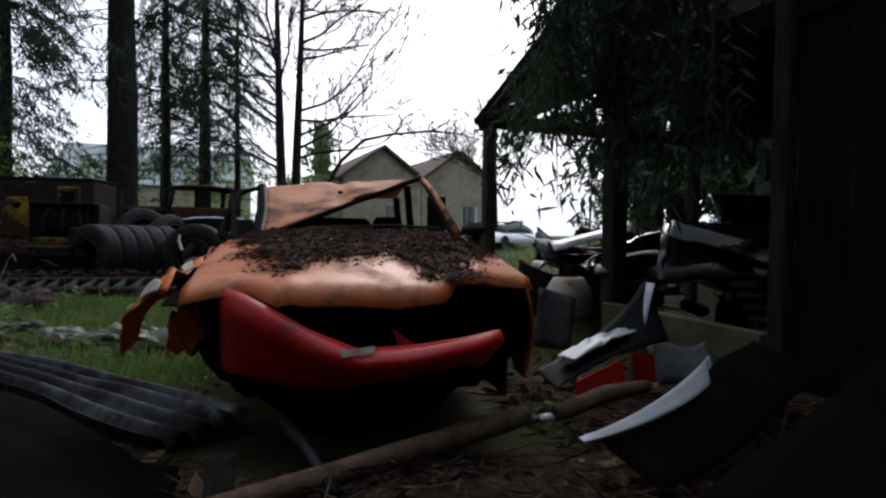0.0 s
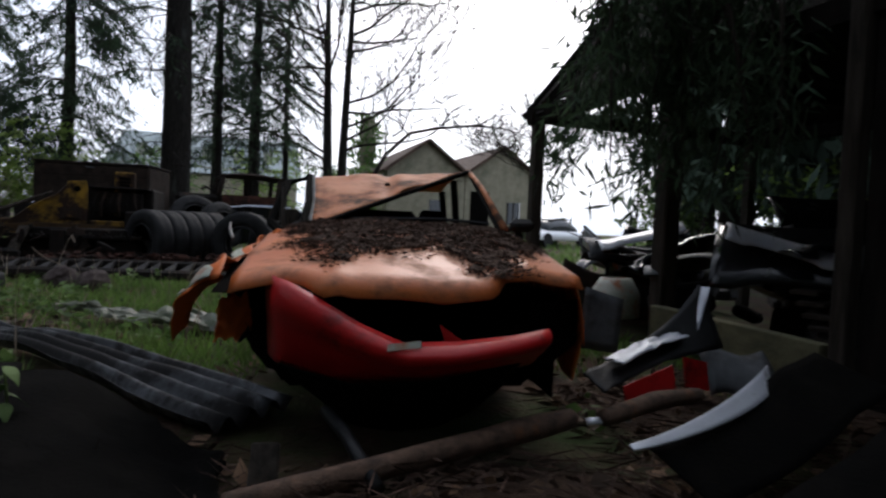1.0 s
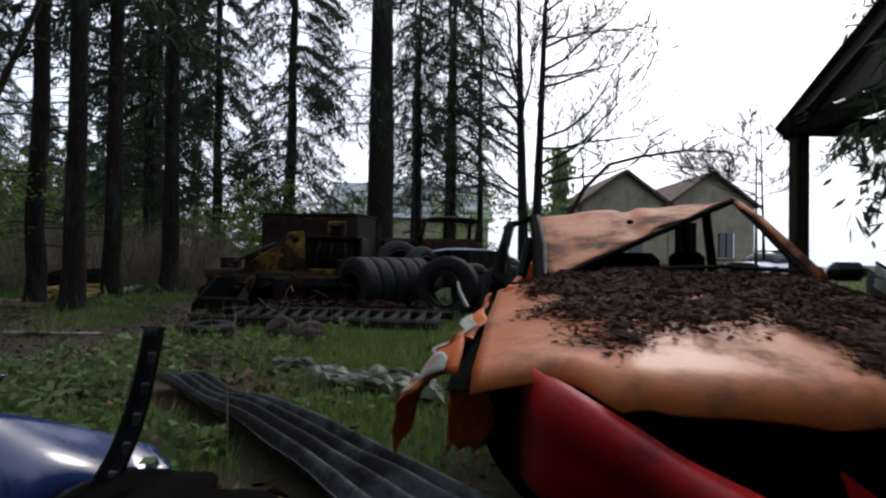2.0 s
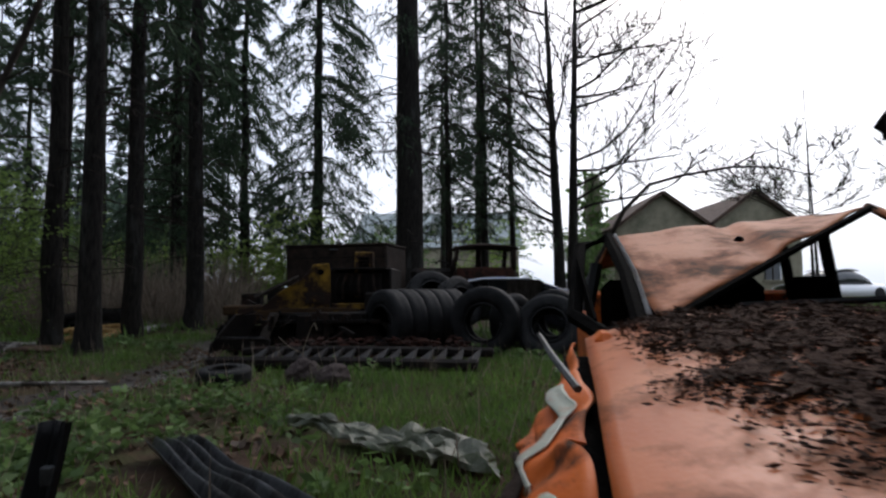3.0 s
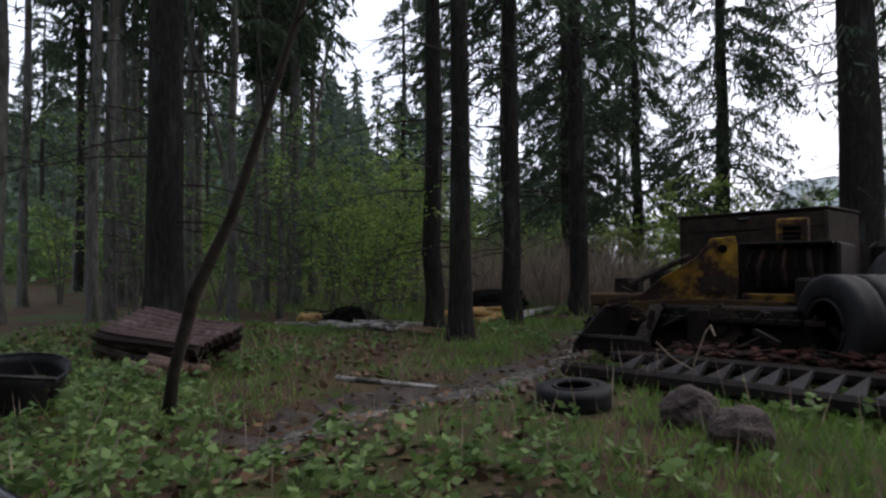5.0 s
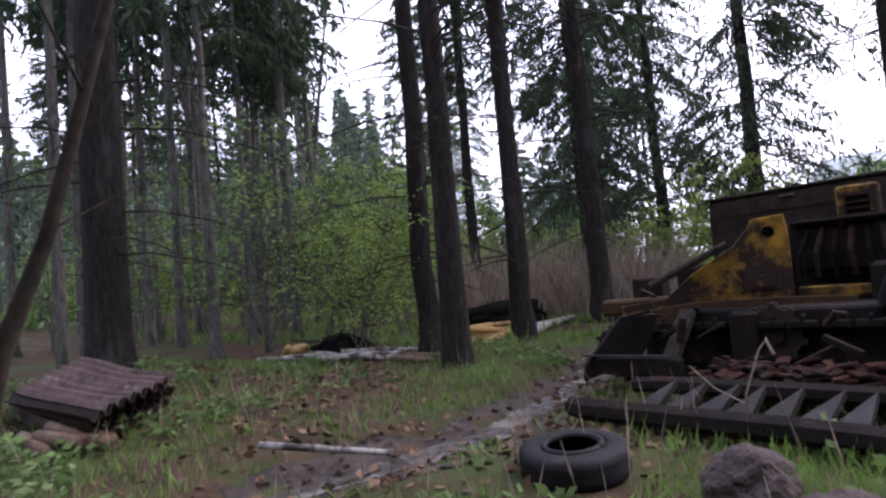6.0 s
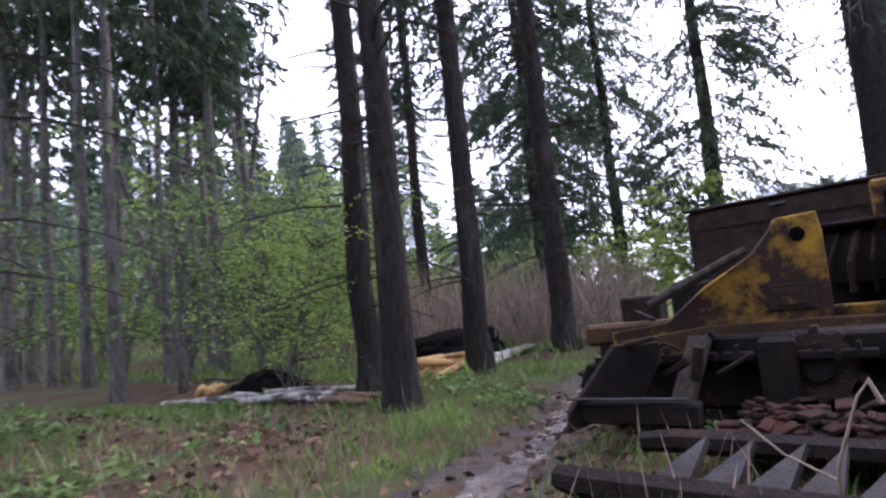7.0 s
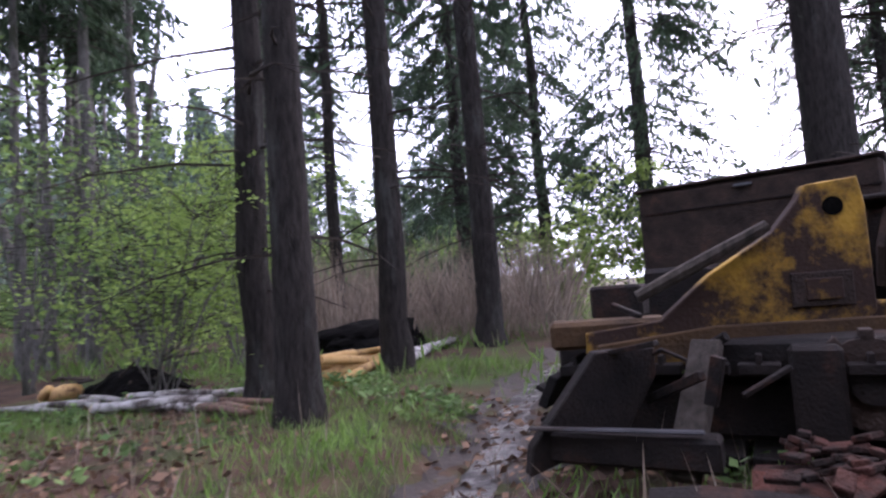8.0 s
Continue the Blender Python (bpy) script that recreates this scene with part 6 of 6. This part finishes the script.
for i, (bear, d) in enumerate(((44, 15), (49, 19), (53, 13), (57, 17), (61, 21), (64, 14), (68, 18), (72, 13), (47, 24), (55, 25), (66, 25), (76, 19), (41, 20), (59, 11))):
    a = radians(bear)
    sapling("undergrowth_shrub", "tall leafy undergrowth between the grey trunks", -1 - d * math.sin(a), 4.5 + d * math.cos(a), 3.0 + 0.16 * d, 3.4, 650, 80 + i, LEAF_G, 0.08 + 0.003 * d, 6, cat="shrub", group="undergrowth")

br = np.random.default_rng(77)
n = 5200
ang, dd = br.uniform(radians(16), radians(40), n), br.uniform(11, 22, n)
c = np.stack([-2 - dd * np.sin(ang), 5 + dd * np.cos(ang), np.zeros(n)], 1)
c[:, 2] = [height(p[0], p[1]) for p in c]
w = np.stack([br.normal(0, 0.35, n), br.normal(0, 0.35, n), np.ones(n)], 1)
v, f = cards(c, w, 1.5, 0.022, br, 0.6)
tagged(quads("dry_brush", v, f, BRUSH), "thicket of dry brown brush and canes", "brush", kind="stuff")

# Both conifer layers wear the needle colour with haze mixed in.
for mt, n, d0, d1, top, lab in ((NEEDLE_FAR, 12000, 62, 115, 7.0, "haze-pale young conifers on the wooded slope"), (NEEDLE_FAR, 15000, 36, 64, 6.0, "haze-pale thicket of young conifers far in the wood"), (LEAF_G, 7000, 30, 56, 3.2, "leafy undergrowth far in the wood")):
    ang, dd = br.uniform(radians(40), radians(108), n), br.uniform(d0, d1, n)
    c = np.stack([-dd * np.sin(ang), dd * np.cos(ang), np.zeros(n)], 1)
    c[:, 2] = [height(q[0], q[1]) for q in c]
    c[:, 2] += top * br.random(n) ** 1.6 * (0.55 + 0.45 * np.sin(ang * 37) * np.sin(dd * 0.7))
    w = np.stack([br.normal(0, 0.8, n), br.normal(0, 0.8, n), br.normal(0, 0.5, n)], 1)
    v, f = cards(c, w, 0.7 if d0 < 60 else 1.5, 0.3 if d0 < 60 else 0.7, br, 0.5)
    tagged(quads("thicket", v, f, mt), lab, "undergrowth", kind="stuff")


# ---- grass, weeds, litter ----
gr = np.random.default_rng(101)


def scatter(n, x0, x1, y0, y1, keep):
    out = []
    while len(out) < n:
        p = gr.uniform((x0, y0), (x1, y1), (4096, 2))
        for x, yv in p:
            if gr.random() < keep(x, yv):
                out.append((x, yv, height(x, yv) - 0.005))
    return np.array(out[:n])


def on_sheet(x, yv):
    k = min(1, max(0, ((x - A0.x) * (A1.x - A0.x) + (yv - A0.y) * (A1.y - A0.y)) / ((A1.x - A0.x) ** 2 + (A1.y - A0.y) ** 2)))
    if math.hypot(x - A0.x - k * (A1.x - A0.x), yv - A0.y - k * (A1.y - A0.y)) < 0.24:
        return True
    return -0.75 < x < 0.45 and abs(yv - (4.45 - 0.50 * (x + 0.80))) < 0.22


def in_car(x, yv):
    u, w = (x - 1.31) * 0.988 - (yv - 0.995) * 0.156, (x - 1.31) * 0.156 + (yv - 0.995) * 0.988
    return abs(u) < 0.72 and -0.15 < w < 3.75 or on_sheet(x, yv)


def lawn(x, yv):
    if in_car(x, yv) or math.hypot(x + 2.05, yv - 6.60) < 0.42 or track_gap(x, yv) < 0.42 + 0.35 * wob(x, yv, 6, 1.3) or x > 3.6 and yv < 6:
        return 0
    k = 0.5 + 0.9 * wob(x, yv, 4, 0.55) + 0.3 * wob(x, yv, 9, 2.0)
    if x > -1.2 and 2.6 < yv < 9:
        k += 0.55
    if yv < 2.2 and x > -0.6:
        k = -1
    if -4.5 < x < -0.6 and 3.6 < yv < 6.6:
        k -= 0.3
    if -8 < x < -3.5 and 6.2 < yv < 9.3:
        k -= 0.2
    return min(1, max(0.02 if yv > 2.2 else 0, k))


p = scatter(64000, -9, 4.5, 1.2, 13, lawn)
w = np.stack([gr.normal(0, 0.45, len(p)), gr.normal(0, 0.45, len(p)), np.ones(len(p))], 1)
v, f = cards(p, w, 0.11, 0.009, gr, 0.6)
tagged(quads("grass", v, f, GRASS), "fresh green grass between the wrecks", "grass", kind="stuff")
p = scatter(26000, -24, 22, 11, 40, lambda x, yv: min(1, max(0.05, 0.5 + 0.8 * wob(x, yv, 4, 0.3))) if x > -8 or yv < 22 else 0.1)
w = np.stack([gr.normal(0, 0.5, len(p)), gr.normal(0, 0.5, len(p)), np.ones(len(p))], 1)
v, f = cards(p, w, 0.24, 0.03, gr, 0.6)
tagged(quads("grass", v, f, GRASS), "rough grass under the trees", "grass", kind="stuff")


def weedy(x, yv):
    if in_car(x, yv) or math.hypot(x + 2.05, yv - 6.60) < 0.42 or track_gap(x, yv) < 0.22 or yv < 1.0 and x > -0.4:
        return 0
    return min(1, max(0, 0.05 + 0.9 * wob(x, yv, 14, 0.8) + (0.7 if x < -1.3 and yv < 5.2 else 0)))


p = scatter(2100, -9, 3.4, 0.8, 11, weedy)
cen, way = [], []
for q in p:
    hgt = gr.uniform(0.05, 0.22)
    for k in range(9):
        a = gr.uniform(0, 6.28)
        cen.append(q + np.array([gr.normal() * 0.03, gr.normal() * 0.03, hgt * gr.uniform(0.3, 1)]))
        way.append((math.cos(a), math.sin(a), gr.uniform(-0.1, 0.5)))
v, f = cards(np.array(cen), np.array(way), 0.07, 0.045, gr, 0.4)
tagged(quads("weeds", v, f, LEAF_G), "low broad-leaved weeds and nettles", "weeds", kind="stuff")


def littered(x, yv):
    if in_car(x, yv):
        return 0
    return min(1, max(0.06, 0.35 - 0.9 * wob(x, yv, 4, 0.55) + (0.6 if yv < 2.2 else 0)))


p = scatter(20000, -9, 4.0, -1.5, 11, littered)
p[:, 2] += 0.01 + 0.02 * gr.random(len(p))
w = np.stack([gr.normal(size=len(p)), gr.normal(size=len(p)), gr.normal(0, 0.22, len(p))], 1)
v, f = cards(p, w, 0.07, 0.045, gr, 0.6)
tagged(quads("fallen_leaves", v, f, LITTER), "brown fallen leaves on the ground", "leaves", kind="stuff")
p = scatter(3200, 0.2, 3.6, 0.25, 2.0, lambda x, yv: 0 if in_car(x, yv) else 1)
p[:, 2] += 0.015 + 0.05 * gr.random(len(p))
w = np.stack([gr.normal(size=len(p)), gr.normal(size=len(p)), gr.normal(0, 0.10, len(p))], 1)
v, f = cards(p, w, 0.17, 0.007, gr, 0.7)
tagged(quads("twig_litter", v, f, LITTER_DARK), "thin dry twigs and needles before the car", "twigs", kind="stuff")
p = scatter(900, -7, 3, 2.5, 9.5, lambda x, yv: 0 if in_car(x, yv) else 0.5)
w = np.stack([gr.normal(0, 0.3, len(p)), gr.normal(0, 0.3, len(p)), np.ones(len(p))], 1)
v, f = cards(p, w, 0.3, 0.008, gr, 0.5)
tagged(quads("dry_stalks", v, f, BRUSH), "thin dry stalks standing in the grass", "stalks", kind="stuff")
plant = thing("nettle_plant", Matrix(), "small green nettle growing through the mat", "plant")
part("stem", tube([(0.02, 1.02, 0.08), (0.03, 1.0, 0.30), (0.02, 1.0, 0.42)], [0.005, 0.004, 0.003], 5), LEAF_G, plant)
for k in range(8):
    a = k * 1.7
    z = 0.24 + 0.026 * k
    part("leaf", sheet(lambda s, t: (0.02 + math.cos(a) * 0.06 * s - math.sin(a) * (t - 0.5) * 0.04 * math.sin(3.14 * min(1, s + 0.06)), 1.0 + math.sin(a) * 0.06 * s + math.cos(a) * (t - 0.5) * 0.04 * math.sin(3.14 * min(1, s + 0.06)), z - 0.05 * s * s), 5, 2, 0.001), LEAF_G, plant)
